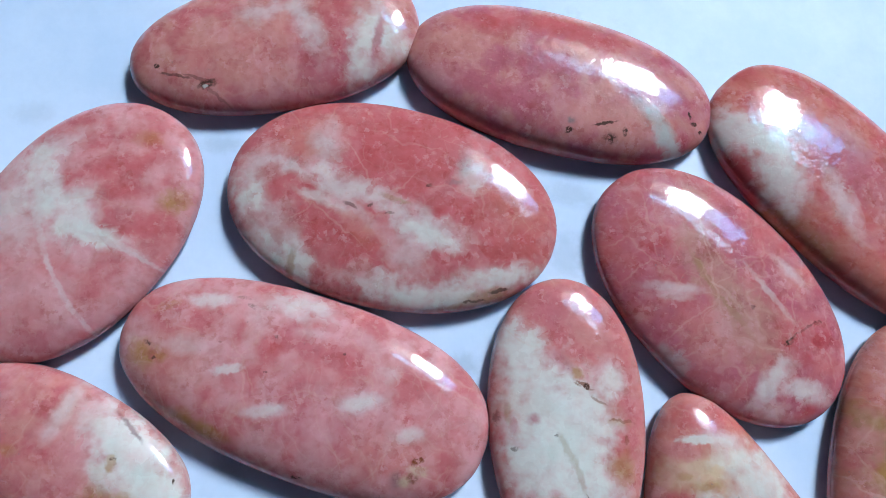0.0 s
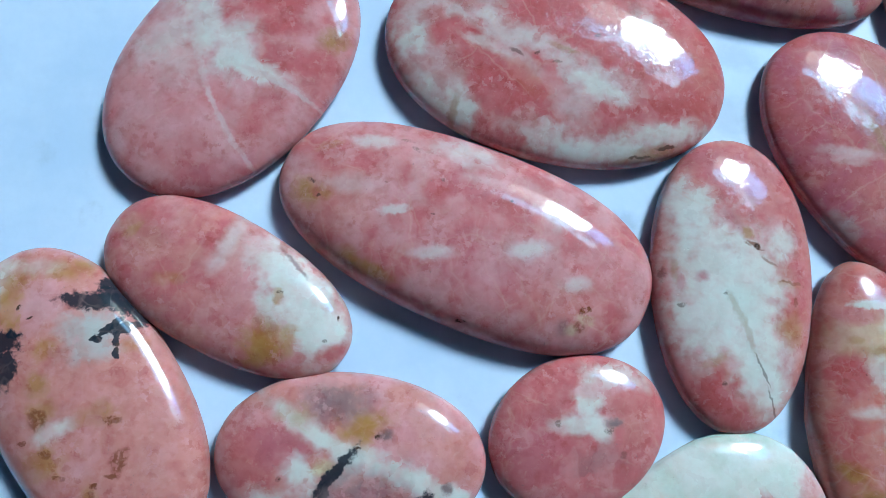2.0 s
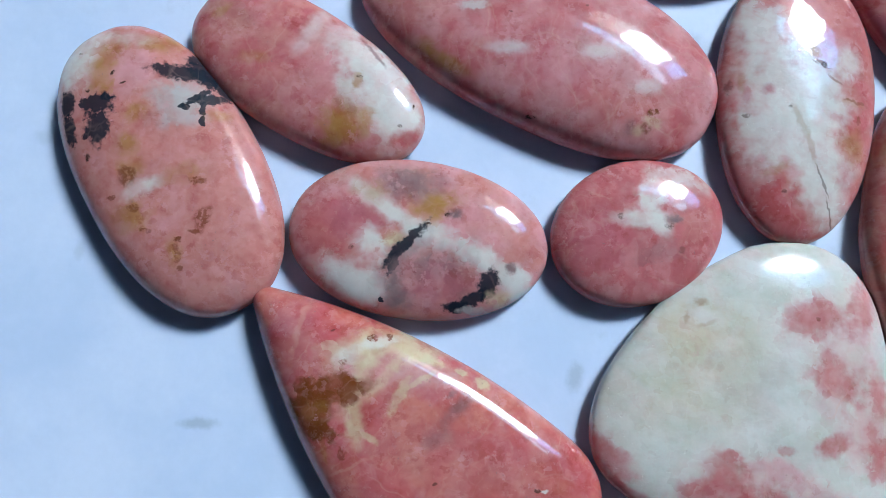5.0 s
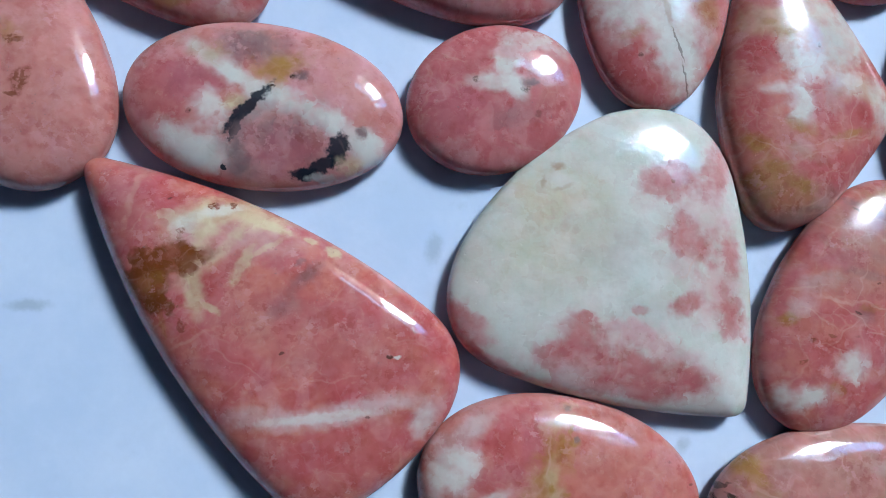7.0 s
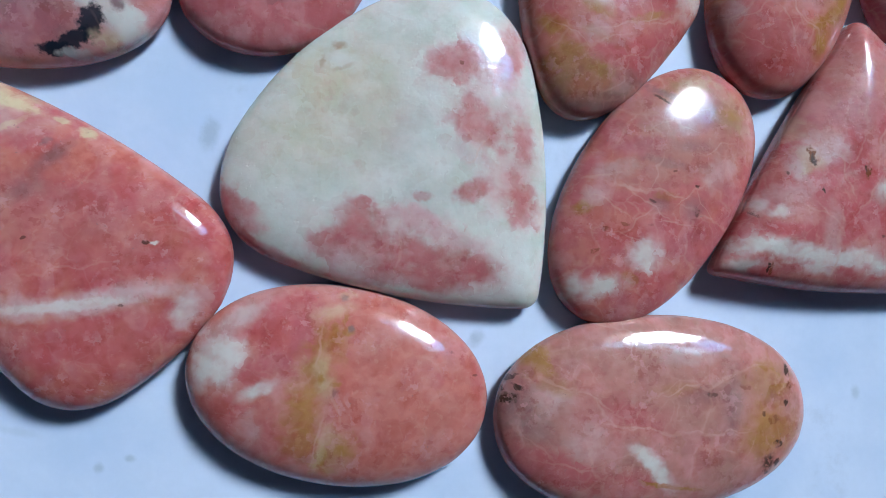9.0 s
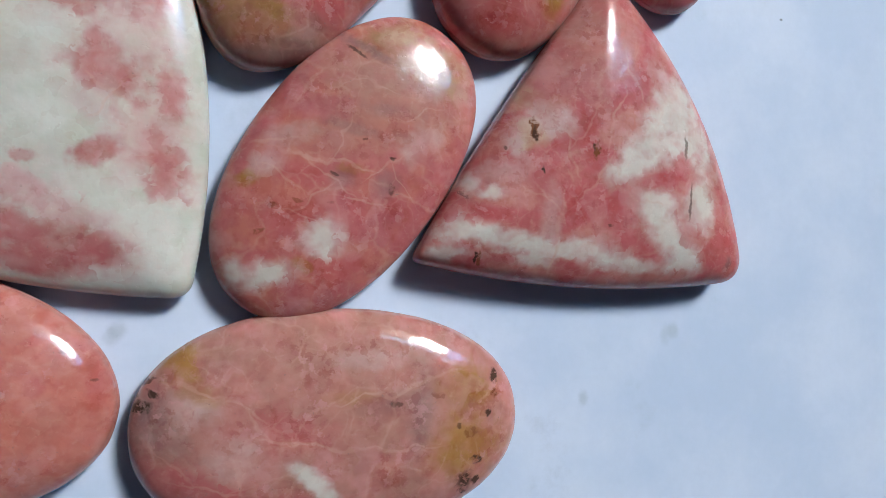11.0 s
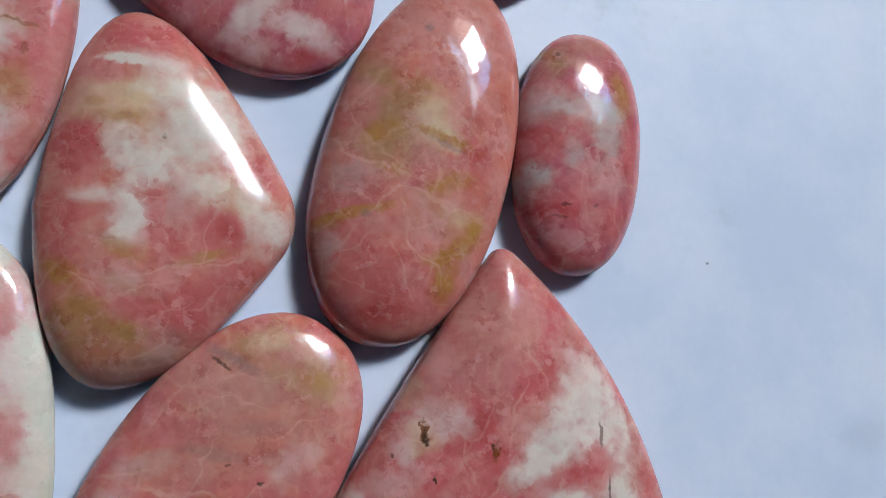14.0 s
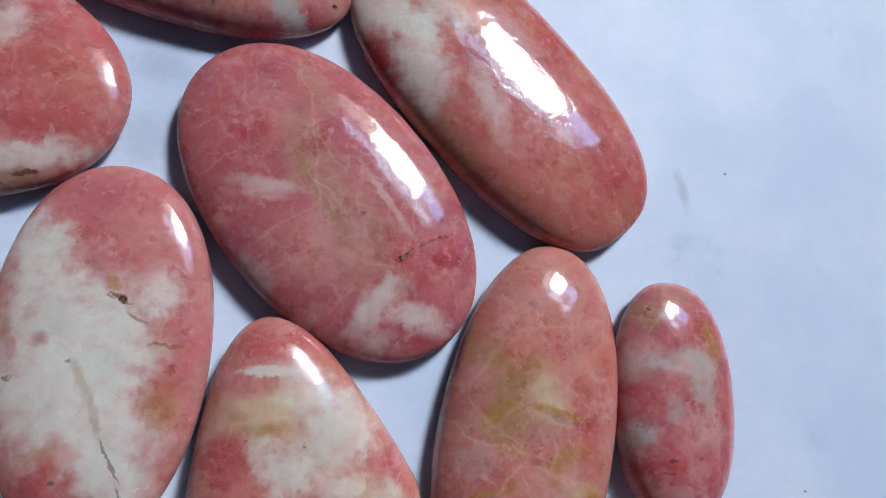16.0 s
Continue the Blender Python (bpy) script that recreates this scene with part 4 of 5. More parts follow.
marks = Marks("celadon", "white", 13)
marks.add("cream", (-9.6, 7.0, 7.8, 8.27, 5, 0.45), (-13.7, 11.2, 3.86, 3.04, 6, 0.4), (-19.1, 0.1, 4.51, 4.41, 5, 0.25))
marks.add("white", (-17.1, -6.4, 6.68, 2.92, -20, 0.7), (0.6, 6.4, 3.97, 8.34, 5, 0.6), (10.7, -10.2, 3.97, 5.17, 4, 0.8), (-5.2, -3.2, 5.42, 2.96, 5, 0.6), (8.1, 20.4, 3.29, 3.18, 6, 0.5))
marks.add("grey", (-4.8, 4.4, 4.7, 4.52, 5, 0.35), (0.3, -4.3, 4.7, 2.23, 4, 0.35))
marks.add("pale", (9.2, 11.1, 3.92, 4.02, -24, 0.5), (11.4, 17.6, 2.41, 4.87, -14, 0.7), (-1.9, -6.7, 4.66, 2.21, 4, 0.6), (-8.6, -10.8, 4.56, 2.9, 4, 0.6), (4.4, -8.4, 4.63, 1.5, -15, 0.5), (10.4, -1.2, 3.21, 3.78, 5, 0.5), (-22.3, -7.1, 3.64, 1.75, -40, 0.8), (-17.5, -12.5, 5.13, 1.01, -27, 0.8))
marks.add("pale", (-5.4, -14.2, 6.08, 0.73, -6, 0.6))
marks.add("rose", (4.2, 14.5, 4.91, 2.79, 15, 0.4), (7.0, 6.2, 4.15, 3.2, -35, 0.4), (12.7, 1.3, 2.93, 6.81, 10, 0.35), (-7.1, -10.0, 5.28, 4.39, -15, 0.5), (3.0, -12.2, 8.54, 3.23, -6, 0.6), (-21.5, -7.4, 3.64, 1.75, -43, 0.4))
marks.add("red", (3.8, 14.6, 3.59, 2.17, 15, 0.74), (6.9, 6.3, 3.07, 2.4, -35, 0.7), (13.4, 5.2, 1.46, 2.62, 5, 0.7), (6.9, -2.2, 2.4, 1.27, 19, 0.78), (13.5, -3.2, 1.94, 3.45, 14, 0.74), (-7.6, -7.5, 1.97, 2.64, -5, 0.66), (-10.1, -10.9, 2.27, 1.88, 14, 0.57), (0.6, -10.6, 2.75, 1.78, -15, 0.7))
marks.add("red", (2.2, -13.7, 6.97, 1.46, -4, 0.74), (7.6, -12.6, 3.84, 1.95, -20, 0.74), (-3.3, -11.2, 1.83, 2.49, -6, 0.57), (0.2, -3.5, 1.25, 0.6, 5, 0.49), (10.6, 16.7, 1.64, 2.37, 6, 0.49), (-23.1, -6.1, 1.75, 1.02, -45, 0.57), (-24.6, -5.1, 0.73, 2.46, 24, 0.74), (-21.7, -9.6, 3.63, 0.73, -43, 0.74))
marks.add("red", (-16.7, -13.7, 4.4, 0.58, -27, 0.66))
marks.add("milk", (5.5, 3.0, 2.32, 1.73, -25, 0.7), (-8.5, -13.0, 1.96, 1.73, 4, 0.7), (-3.9, -14.1, 3.81, 0.73, -1, 0.5), (9.1, -9.6, 2.3, 1.22, -25, 0.5))
marks.add("white", (-11.3, 13.1, 1.85, 1.08, -4, 0.95), (9.3, -15.5, 4.72, 1.46, 4, 0.8), (13.9, -10.7, 1.27, 4.46, -1, 0.8))
marks.add("olive", (-11.6, 15.2, 0.93, 0.54, 6, 0.6), (-13.4, 12.7, 0.39, 0.77, 6, 0.5), (-10.7, 12.2, 1.26, 0.3, 25, 0.4))
marks.add("rust", (4.1, 14.5, 0.4, 0.24, 6, 0.8))
marks.add("vein", (-2.1, -10.4, 0.23, 3.65, 4, 0.8), (7.0, 4.6, 2.29, 0.2, -40, 0.8), (7.8, 3.6, 3.22, 0.19, 52, 0.7), (-5.6, -10.6, 2.29, 0.15, 33, 0.6))
cabochon(bulged((39.13, -62.84, 3.42, 2.05), (31.62, -17.18, 8.53, 12.87), (-5.69, -55.17, 2.77, 10.79)),
         5.8, marks.finish(0.7, 0.12, 0.07), "large rounded triangular white stone with red patches", seed=13, round_top=0.5, lean=(-1.0, -1.2))

marks = Marks("salmon", "red", 14)
marks.add("peach", (4.3, 0.9, 10.59, 4.13, -16, 0.5), (-5.6, 2.9, 4.79, 4.15, 4, 0.4))
marks.add("mauve", (-20.7, 16.4, 4.03, 4.23, 6, 0.5), (-18.2, 12.4, 2.68, 2.1, 5, 0.4))
marks.add("red", (10.2, -2.2, 8.52, 3.46, -6, 0.5), (8.3, -12.6, 10.43, 3.13, 11, 0.7), (-4.3, -3.2, 5.51, 2.02, -16, 0.5), (13.2, 4.4, 5.02, 2.83, -25, 0.5))
marks.add("vein", (-19.8, 16.8, 0.34, 3.49, -13, 0.9))
marks.add("milk", (-12.9, 13.6, 2.73, 2.12, 37, 0.7), (-4.6, 12.9, 5.59, 2.84, -5, 0.5))
marks.add("cream", (-11.1, 15.2, 4.85, 1.93, 24, 0.9), (-5.6, 15.6, 4.93, 1.44, -7, 0.9), (-10.9, 10.9, 1.29, 4.67, -15, 0.8), (-7.9, 11.2, 3.27, 0.76, 57, 0.85), (-5.6, 9.3, 2.79, 0.66, 67, 0.8), (-11.0, 5.6, 1.1, 3.2, 15, 0.85), (-8.8, 3.7, 1.3, 0.46, -26, 0.7), (-2.7, 14.5, 2.81, 0.58, -15, 0.9))
marks.add("cream", (-3.1, 11.6, 2.45, 0.38, 36, 0.6), (5.3, 12.0, 1.01, 0.68, -25, 0.95), (2.4, 13.2, 0.84, 0.39, -15, 0.8))
marks.add("white", (-9.4, 15.9, 2.75, 0.72, 16, 0.8), (-13.0, 13.9, 1.64, 0.99, 37, 0.7))
marks.add("rust", (-14.5, 9.3, 4.49, 2.01, 18), (-16.6, 5.9, 3.07, 3.05, 5), (-12.2, 9.8, 1.56, 2.19, 5), (-15.2, 3.9, 1.87, 1.41, -16))
marks.add("ochre", (-16.0, 6.3, 1.86, 1.25, 15, 0.4), (-14.5, 1.2, 0.4, 1.79, 15, 0.4))
marks.add("rust", (-17.6, 7.5, 1.53, 0.72, 5, 0.9), (-15.1, 8.4, 1.23, 0.55, 26, 0.9), (-16.1, 3.5, 1.07, 0.72, 5, 0.9), (-12.2, 1.2, 0.46, 0.89, 4, 0.6), (-10.0, 16.4, 0.63, 0.47, 5), (-13.4, 12.8, 0.62, 0.46, 5, 0.7), (-7.8, 16.8, 0.4, 0.47, 6, 0.8))
marks.add("smoky", (2.1, 8.5, 2.39, 0.85, 51, 0.7), (-0.2, 4.4, 1.65, 0.99, 25, 0.5), (1.3, 10.2, 0.84, 0.36, 36, 0.6))
marks.add("milk", (-0.9, -9.3, 4.77, 1.22, 2, 0.7), (7.9, -8.2, 6.26, 1.24, 12, 0.8), (13.4, -6.3, 4.23, 0.97, 10, 0.7), (19.2, -7.9, 1.71, 2.76, -26, 0.6))
marks.add("white", (5.2, -8.7, 7.61, 0.62, 9, 0.6), (18.5, -8.3, 1.14, 2.07, -16, 0.6))
marks.add("white", (14.5, -0.6, 0.5, 0.28, 4))
marks.add("speck", (13.6, -0.7, 0.43, 0.21, 4, 0.9), (0.3, -1.3, 0.27, 0.14, 4, 0.7), (-15.4, 16.9, 0.34, 0.21, 6, 0.7), (11.4, -8.3, 0.28, 0.14, 4, 0.7))
marks.add("vein", (-10.7, -0.2, 3.32, 0.21, 30, 0.6), (-5.0, -2.6, 4.14, 0.13, -26, 0.5), (4.8, -4.6, 4.84, 0.14, 14, 0.5))
cabochon(bulged((-51.87, -35.07, 4.24, 3.57), (-18.35, -80.39, 3.43, 6.24), (1.88, -56.74, 4.36, 8.34)),
         6.3, marks.finish(0.3, 0.25, 0.03), "large pink teardrop stone with a rust patch and cream veins", seed=14, round_top=0.4, crown=2.9, fall=1.75)

marks = Marks("peach", "salmon", 15)
marks.add("salmon", (8.4, -0.6, 8.22, 7.69, 4, 0.8), (1.3, 9.6, 3.63, 1.89, 6, 0.6))
marks.add("red", (-7.2, 6.3, 4.04, 3.69, 5, 0.85), (-10.2, 7.8, 3.43, 1.45, 27, 0.8), (-10.6, 1.1, 3.4, 1.57, -6, 0.85), (-12.9, -4.0, 3.4, 2.36, -18, 0.6), (-8.7, -6.8, 3.49, 2.98, -18, 0.5), (-6.5, 10.7, 2.9, 0.86, 17, 0.7))
marks.add("mauve", (-4.9, 6.5, 1.74, 2.48, 5, 0.5), (-8.0, 3.1, 1.71, 1.23, 5, 0.4))
marks.add("milk", (-12.5, 8.2, 2.88, 1.3, 43, 0.8), (-10.6, -5.3, 1.68, 1.82, 4, 0.5), (-16.0, 5.4, 2.21, 1.43, 27, 0.7))
marks.add("white", (-15.2, 2.5, 3.3, 2.52, 16, 0.95), (-9.7, -0.4, 2.49, 0.79, 28, 0.9), (-12.6, 3.9, 1.67, 1.45, 5, 0.6))
marks.add("ochre", (-1.9, 5.5, 1.8, 2.08, -26, 0.8), (-3.4, 0.4, 1.99, 3.7, -4, 0.8), (-4.4, -4.0, 2.09, 3.09, 4, 0.8), (-0.8, -7.9, 2.13, 2.5, 3, 0.95), (0.4, 7.0, 0.71, 0.5, 5, 0.8), (-4.4, -7.1, 1.74, 1.85, 3, 0.5))
marks.add("cream", (-2.5, 3.0, 0.83, 1.85, -11, 0.45), (-1.6, 0.2, 1.06, 1.25, 4, 0.6), (-1.8, -7.0, 0.72, 2.8, -18, 0.5), (-1.7, 9.3, 2.38, 0.75, 16, 0.5), (-0.1, 11.4, 1.19, 0.5, 6, 0.5))
marks.add("ochre", (-0.8, 0.6, 0.59, 0.38, 4, 0.9), (-2.5, 1.2, 0.47, 0.62, 5, 0.9), (-0.6, -6.9, 0.95, 1.49, -7, 0.9), (-1.4, 6.5, 0.47, 1.62, -5, 0.8), (-0.1, 8.5, 0.36, 0.75, -15, 0.7))
marks.add("smoky", (0.8, 7.3, 0.36, 0.44, 5, 0.8), (-0.7, -0.6, 0.47, 0.5, 4, 0.6), (-0.4, 11.1, 0.48, 0.38, 6, 0.7))
marks.add("vein", (-2.7, 4.8, 0.18, 2.48, -5, 0.9), (-0.6, -1.3, 0.18, 2.51, 20, 0.9), (-2.7, -6.4, 0.18, 3.06, -12, 0.9), (1.3, -8.7, 0.18, 1.27, 24, 0.7))
marks.add("red", (14.5, 5.4, 1.67, 0.92, 25, 0.5), (11.7, 1.6, 0.88, 0.91, 4, 0.5), (17.1, 1.3, 0.78, 2.62, 4, 0.4), (10.9, 6.0, 0.88, 0.52, 5, 0.5))
marks.add("speck", (16.9, 2.3, 0.26, 0.2, 4, 0.6), (13.5, 5.0, 0.26, 0.2, 5, 0.5))
cabochon(oval(14.06, -74.06, 19.21, 12.48, -7.11, 2.06, 0.00),
         6.6, marks.finish(0.6, 0.25, 0.06), "pink oval stone with an ochre band and white patch", seed=15, lean=(-0.6, -0.8))

marks = Marks("peach", "tan", 16)
marks.add("tan", (-4.4, 8.1, 9.64, 3.05, 5, 0.8), (3.6, 2.4, 8.43, 4.24, 4, 0.8), (-13.5, -0.1, 6.31, 4.06, 4, 0.5))
marks.add("rose", (-6.4, -0.3, 6.57, 2.06, -6, 0.35), (-15.6, -7.0, 5.6, 2.91, -17, 0.6))
marks.add("red", (-14.1, -7.6, 4.22, 2.26, -17, 0.6), (-6.3, -8.6, 5.83, 2.05, -5, 0.5), (-5.1, 0.4, 3.65, 1.65, -15, 0.5))
marks.add("milk", (-16.4, 1.7, 2.74, 2.02, 4, 0.5), (3.0, 8.0, 4.55, 0.99, 5, 0.4), (-11.1, -3.4, 4.27, 2.02, -16, 0.4))
marks.add("smoky", (-20.5, 1.4, 2.28, 2.53, 4, 0.75), (9.2, 1.4, 1.09, 4.28, -4, 0.55), (5.8, 3.3, 3.04, 1.0, 13, 0.4), (-18.1, -1.8, 2.75, 1.32, -26, 0.4))
marks.add("ochre", (-17.3, 6.5, 1.9, 1.63, 25, 0.9), (-14.9, 3.2, 2.08, 0.94, -6, 0.5), (14.9, 5.4, 3.18, 2.64, 13, 0.9), (15.6, -1.1, 3.53, 3.2, 3, 0.85), (12.6, -2.7, 2.36, 2.17, 3, 0.5), (1.2, 3.7, 2.24, 0.7, 4, 0.4))
marks.add("white", (-3.1, -5.0, 1.9, 0.96, -35, 0.8), (-0.7, -7.0, 3.23, 1.05, -46, 0.95))
marks.add("ochre", (1.4, -9.1, 3.76, 0.28, -5, 0.95), (-2.3, -8.6, 1.03, 0.27, -16, 0.8))
marks.add("speck", (-21.0, 1.3, 1.19, 0.6, 24), (-21.9, 2.3, 0.53, 0.46, 4), (-19.9, 2.8, 0.68, 0.33, -25), (-20.7, 3.9, 1.06, 0.2, 25, 0.8), (18.2, 6.9, 0.48, 0.88, 4), (17.5, 2.5, 0.4, 0.37, 4), (16.6, -2.9, 0.64, 0.51, 3), (15.5, -5.5, 0.96, 1.15, -15))
marks.add("speck", (17.0, -5.6, 0.56, 0.51, 3), (15.4, -6.9, 0.56, 0.29, 3), (13.8, 1.0, 0.39, 0.29, 4, 0.7), (6.2, 3.2, 0.76, 0.28, 4, 0.6))
marks.add("rust", (15.4, 0.3, 0.96, 0.58, 4, 0.6), (18.2, 4.9, 0.48, 0.59, 4, 0.8), (11.1, 4.4, 0.78, 0.43, 4, 0.5))
marks.add("vein", (-15.6, 3.7, 4.17, 0.2, -13), (-10.9, 2.1, 2.83, 0.2, -20), (-8.6, 0.2, 2.13, 0.21, -39), (-4.9, -1.5, 3.65, 0.21, -6), (1.0, -1.8, 5.27, 0.21, 0), (7.8, -1.9, 3.86, 0.18, 3, 0.8), (7.9, 5.6, 5.38, 0.22, 18), (2.7, 3.8, 3.0, 0.14, 14, 0.7))
marks.add("vein", (-14.0, 5.3, 2.78, 0.13, -34, 0.6), (-1.7, 2.8, 4.33, 0.14, 33, 0.5), (-12.8, -6.9, 4.22, 0.13, -7, 0.6), (-6.7, -5.2, 4.23, 0.14, 23, 0.5), (-17.2, -4.4, 3.47, 0.13, -36, 0.5))
cabochon(oval(56.47, -75.81, 22.28, 13.24, 5.49, 2.17, -0.02),
         6.4, marks.finish(0.5, 0.40, 0.03), "peach-pink oval stone with fine pale veins and ochre end", seed=16, lean=(-0.3, -1.2))

marks = Marks("salmon", "rose", 17)
marks.add("tan", (4.7, 8.2, 8.8, 4.68, 15, 0.9), (1.5, 12.1, 6.89, 3.49, 16, 0.8), (0.2, 2.7, 6.67, 2.28, 14, 0.5))
marks.add("salmon", (-6.7, -3.2, 5.69, 3.32, 24, 0.7), (5.6, 4.2, 5.19, 3.51, 24, 0.5))
marks.add("red", (-5.2, -2.1, 3.18, 1.31, -8, 0.7), (0.4, -6.3, 3.27, 2.23, 2, 0.6), (-3.4, -5.3, 3.13, 1.68, 23, 0.6), (2.8, -1.7, 2.78, 1.36, 3, 0.4), (-0.6, -12.4, 2.59, 2.26, 43, 0.7), (-6.8, -7.6, 2.56, 1.62, 1, 0.6))
marks.add("mauve", (4.4, -7.3, 2.07, 2.39, -28, 0.6), (-2.8, 5.9, 3.24, 1.36, 15, 0.4))
marks.add("olive", (2.9, 15.2, 3.49, 1.4, 27, 0.7), (6.7, 12.0, 4.11, 1.07, -15, 0.5), (9.7, 11.1, 2.38, 2.15, -25, 0.6))
marks.add("smoky", (0.3, 13.4, 3.38, 0.58, -24, 0.6), (-1.0, -1.9, 1.43, 0.88, -18, 0.6), (4.2, -2.2, 1.14, 1.34, -18, 0.6), (3.7, 6.4, 2.84, 0.7, 4, 0.4), (0.1, 3.8, 3.32, 0.57, -7, 0.35))
marks.add("cream", (4.6, 15.7, 2.34, 0.95, 22, 0.6), (9.4, 14.1, 2.38, 1.33, -35, 0.5), (12.1, 10.7, 1.21, 2.05, 5, 0.4))
marks.add("ochre", (-11.2, -3.1, 1.28, 0.76, 13, 0.95), (-0.1, -0.7, 1.41, 0.56, 3, 0.5), (-4.3, -11.9, 1.3, 0.62, -30, 0.7), (9.6, 11.7, 1.54, 0.72, -15, 0.6))
marks.add("white", (-2.0, -8.8, 1.85, 2.02, -19, 0.9), (-8.2, -13.5, 2.95, 1.73, 16, 0.95), (-4.0, -9.2, 1.33, 0.78, 44, 0.7), (-11.6, -13.5, 1.17, 1.57, 0, 0.8))
marks.add("milk", (-9.4, -1.7, 2.01, 1.32, 25, 0.6), (8.0, 3.2, 2.9, 1.77, 24, 0.5), (-7.2, 2.2, 2.58, 1.11, 20, 0.5))
marks.add("rust", (-8.2, -5.7, 0.5, 0.27, 2, 0.7), (-9.2, -8.7, 0.68, 0.33, 23, 0.6), (-5.5, -4.8, 0.63, 0.27, -9, 0.6), (-1.8, -4.7, 0.42, 0.22, 2, 0.6))
marks.add("speck", (4.6, 1.1, 0.28, 0.23, 3, 0.9), (-0.5, 12.8, 1.12, 0.17, -31, 0.8), (-1.9, -1.5, 0.54, 0.22, -18, 0.7), (4.8, -2.5, 0.34, 0.51, 2, 0.6), (1.3, 2.8, 0.27, 0.17, 4, 0.6))
marks.add("vein", (-8.2, 1.4, 2.56, 0.17, 9), (-4.4, 0.2, 3.2, 0.17, -5), (-0.1, -0.0, 2.75, 0.14, -7), (-2.1, -1.9, 3.36, 0.13, -38, 0.8), (3.7, 0.0, 2.79, 0.12, 34, 0.7), (-7.3, -2.2, 2.68, 0.13, -28, 0.8), (-3.5, -4.2, 2.61, 0.14, 40, 0.8), (1.9, -4.6, 3.34, 0.14, -8, 0.8))
marks.add("vein", (6.1, -1.6, 2.93, 0.11, -56, 0.7), (-5.3, -6.5, 3.19, 0.13, -14, 0.8), (-1.5, 2.6, 2.78, 0.11, 66, 0.7), (7.7, 6.7, 3.52, 0.12, 25, 0.6), (1.8, 9.2, 3.39, 0.12, -11, 0.5), (-7.9, -1.1, 0.71, 0.77, 3, 0.4))
cabochon(oval(54.98, -45.97, 20.14, 11.63, -120.74, 2.18, -0.03),
         6.0, marks.finish(0.6, 0.42, 0.13), "salmon oval stone with white patches and ochre stains", seed=17, lean=(-0.8, -0.9), ridge=0.5)

marks = Marks("red", "peach", 18)
marks.add("peach", (-2.5, 17.4, 4.1, 4.48, 7, 0.6), (-5.4, 10.7, 6.0, 3.75, 6, 0.5))
marks.add("mauve", (-2.7, 9.7, 4.04, 2.52, 5, 0.4), (-9.1, 7.9, 3.19, 1.86, 44, 0.4))
marks.add("red", (-0.5, -4.5, 5.39, 2.7, -7, 0.85), (-11.8, -7.4, 5.59, 1.41, -2, 0.85), (-7.2, -1.8, 4.5, 3.02, 3, 0.5), (4.0, 10.3, 2.63, 2.46, -44, 0.4), (16.5, -8.4, 2.47, 2.64, -25, 0.8))
marks.add("white", (8.4, 7.4, 5.47, 3.07, 63, 0.95), (4.6, 1.4, 5.53, 1.95, 31, 0.95), (12.6, 4.5, 4.0, 2.44, -60, 0.9), (6.9, -3.6, 3.52, 2.53, 3, 0.9), (13.7, -3.3, 2.5, 3.62, 3, 0.95), (9.2, -7.3, 4.17, 2.2, -30, 0.95), (11.5, -10.4, 2.57, 1.9, -17, 0.9), (4.4, 3.9, 2.72, 1.58, 41, 0.7))
marks.add("white", (-17.5, -9.9, 3.49, 1.39, 13, 0.9), (-11.5, -10.2, 6.22, 1.17, -3, 0.95), (-2.1, -10.7, 5.96, 1.45, 1, 0.95), (4.6, -11.8, 4.82, 0.86, 3, 0.8), (-19.0, -12.5, 2.31, 0.91, 1, 0.8), (-8.9, -12.3, 5.67, 0.7, -1, 0.7))
marks.add("milk", (-7.9, 4.3, 2.82, 2.08, 4, 0.8), (-11.2, 1.6, 1.49, 1.8, 4, 0.7), (-13.3, -2.7, 3.64, 1.44, 23, 0.5), (-6.8, -7.2, 1.27, 3.59, 2, 0.6), (6.8, 11.9, 2.67, 1.4, -43, 0.6))
marks.add("white", (-14.2, -5.0, 1.55, 0.77, 17, 0.95), (-16.8, -4.1, 1.18, 1.28, 3, 0.6))
marks.add("red", (8.2, -0.7, 4.29, 1.28, 10, 0.95), (2.8, -4.4, 2.03, 2.49, -16, 0.7), (12.1, -7.2, 2.09, 1.33, -35, 0.6), (-3.3, -12.6, 2.73, 0.72, -5, 0.95), (-12.0, -12.5, 2.07, 0.69, -3, 0.9), (-16.7, -13.0, 1.52, 0.51, 1, 0.8), (7.3, -10.2, 2.09, 0.87, -17, 0.7), (3.8, -8.7, 1.6, 1.01, -35, 0.6))
marks.add("red", (17.0, -3.1, 1.04, 2.63, 11, 0.5))
marks.add("crimson", (-1.5, -4.3, 2.38, 1.47, -16, 0.6), (8.8, -0.3, 1.85, 0.64, 3, 0.6), (-14.2, -7.5, 2.41, 0.7, 2, 0.5))
marks.add("cream", (-9.7, 2.3, 1.51, 1.57, 4, 0.5), (-11.6, 7.0, 1.88, 1.58, 34, 0.4))
marks.add("rust", (-9.7, 3.2, 0.5, 1.34, 14), (-1.8, 1.6, 0.46, 1.06, -6), (-15.0, -12.7, 0.29, 0.81, 11, 0.8))
marks.add("speck", (-9.5, 2.6, 0.31, 0.85, 14, 0.9), (-8.3, -1.6, 0.19, 0.42, 13), (-15.4, -12.7, 0.18, 0.69, 1), (1.0, -7.2, 0.4, 0.18, 2, 0.7), (-2.2, 1.9, 0.2, 0.43, 4, 0.8), (10.9, 3.7, 0.22, 1.56, 4, 0.7), (12.0, -2.7, 0.18, 2.19, -1, 0.7), (-12.9, 0.6, 0.24, 0.18, 4, 0.7))
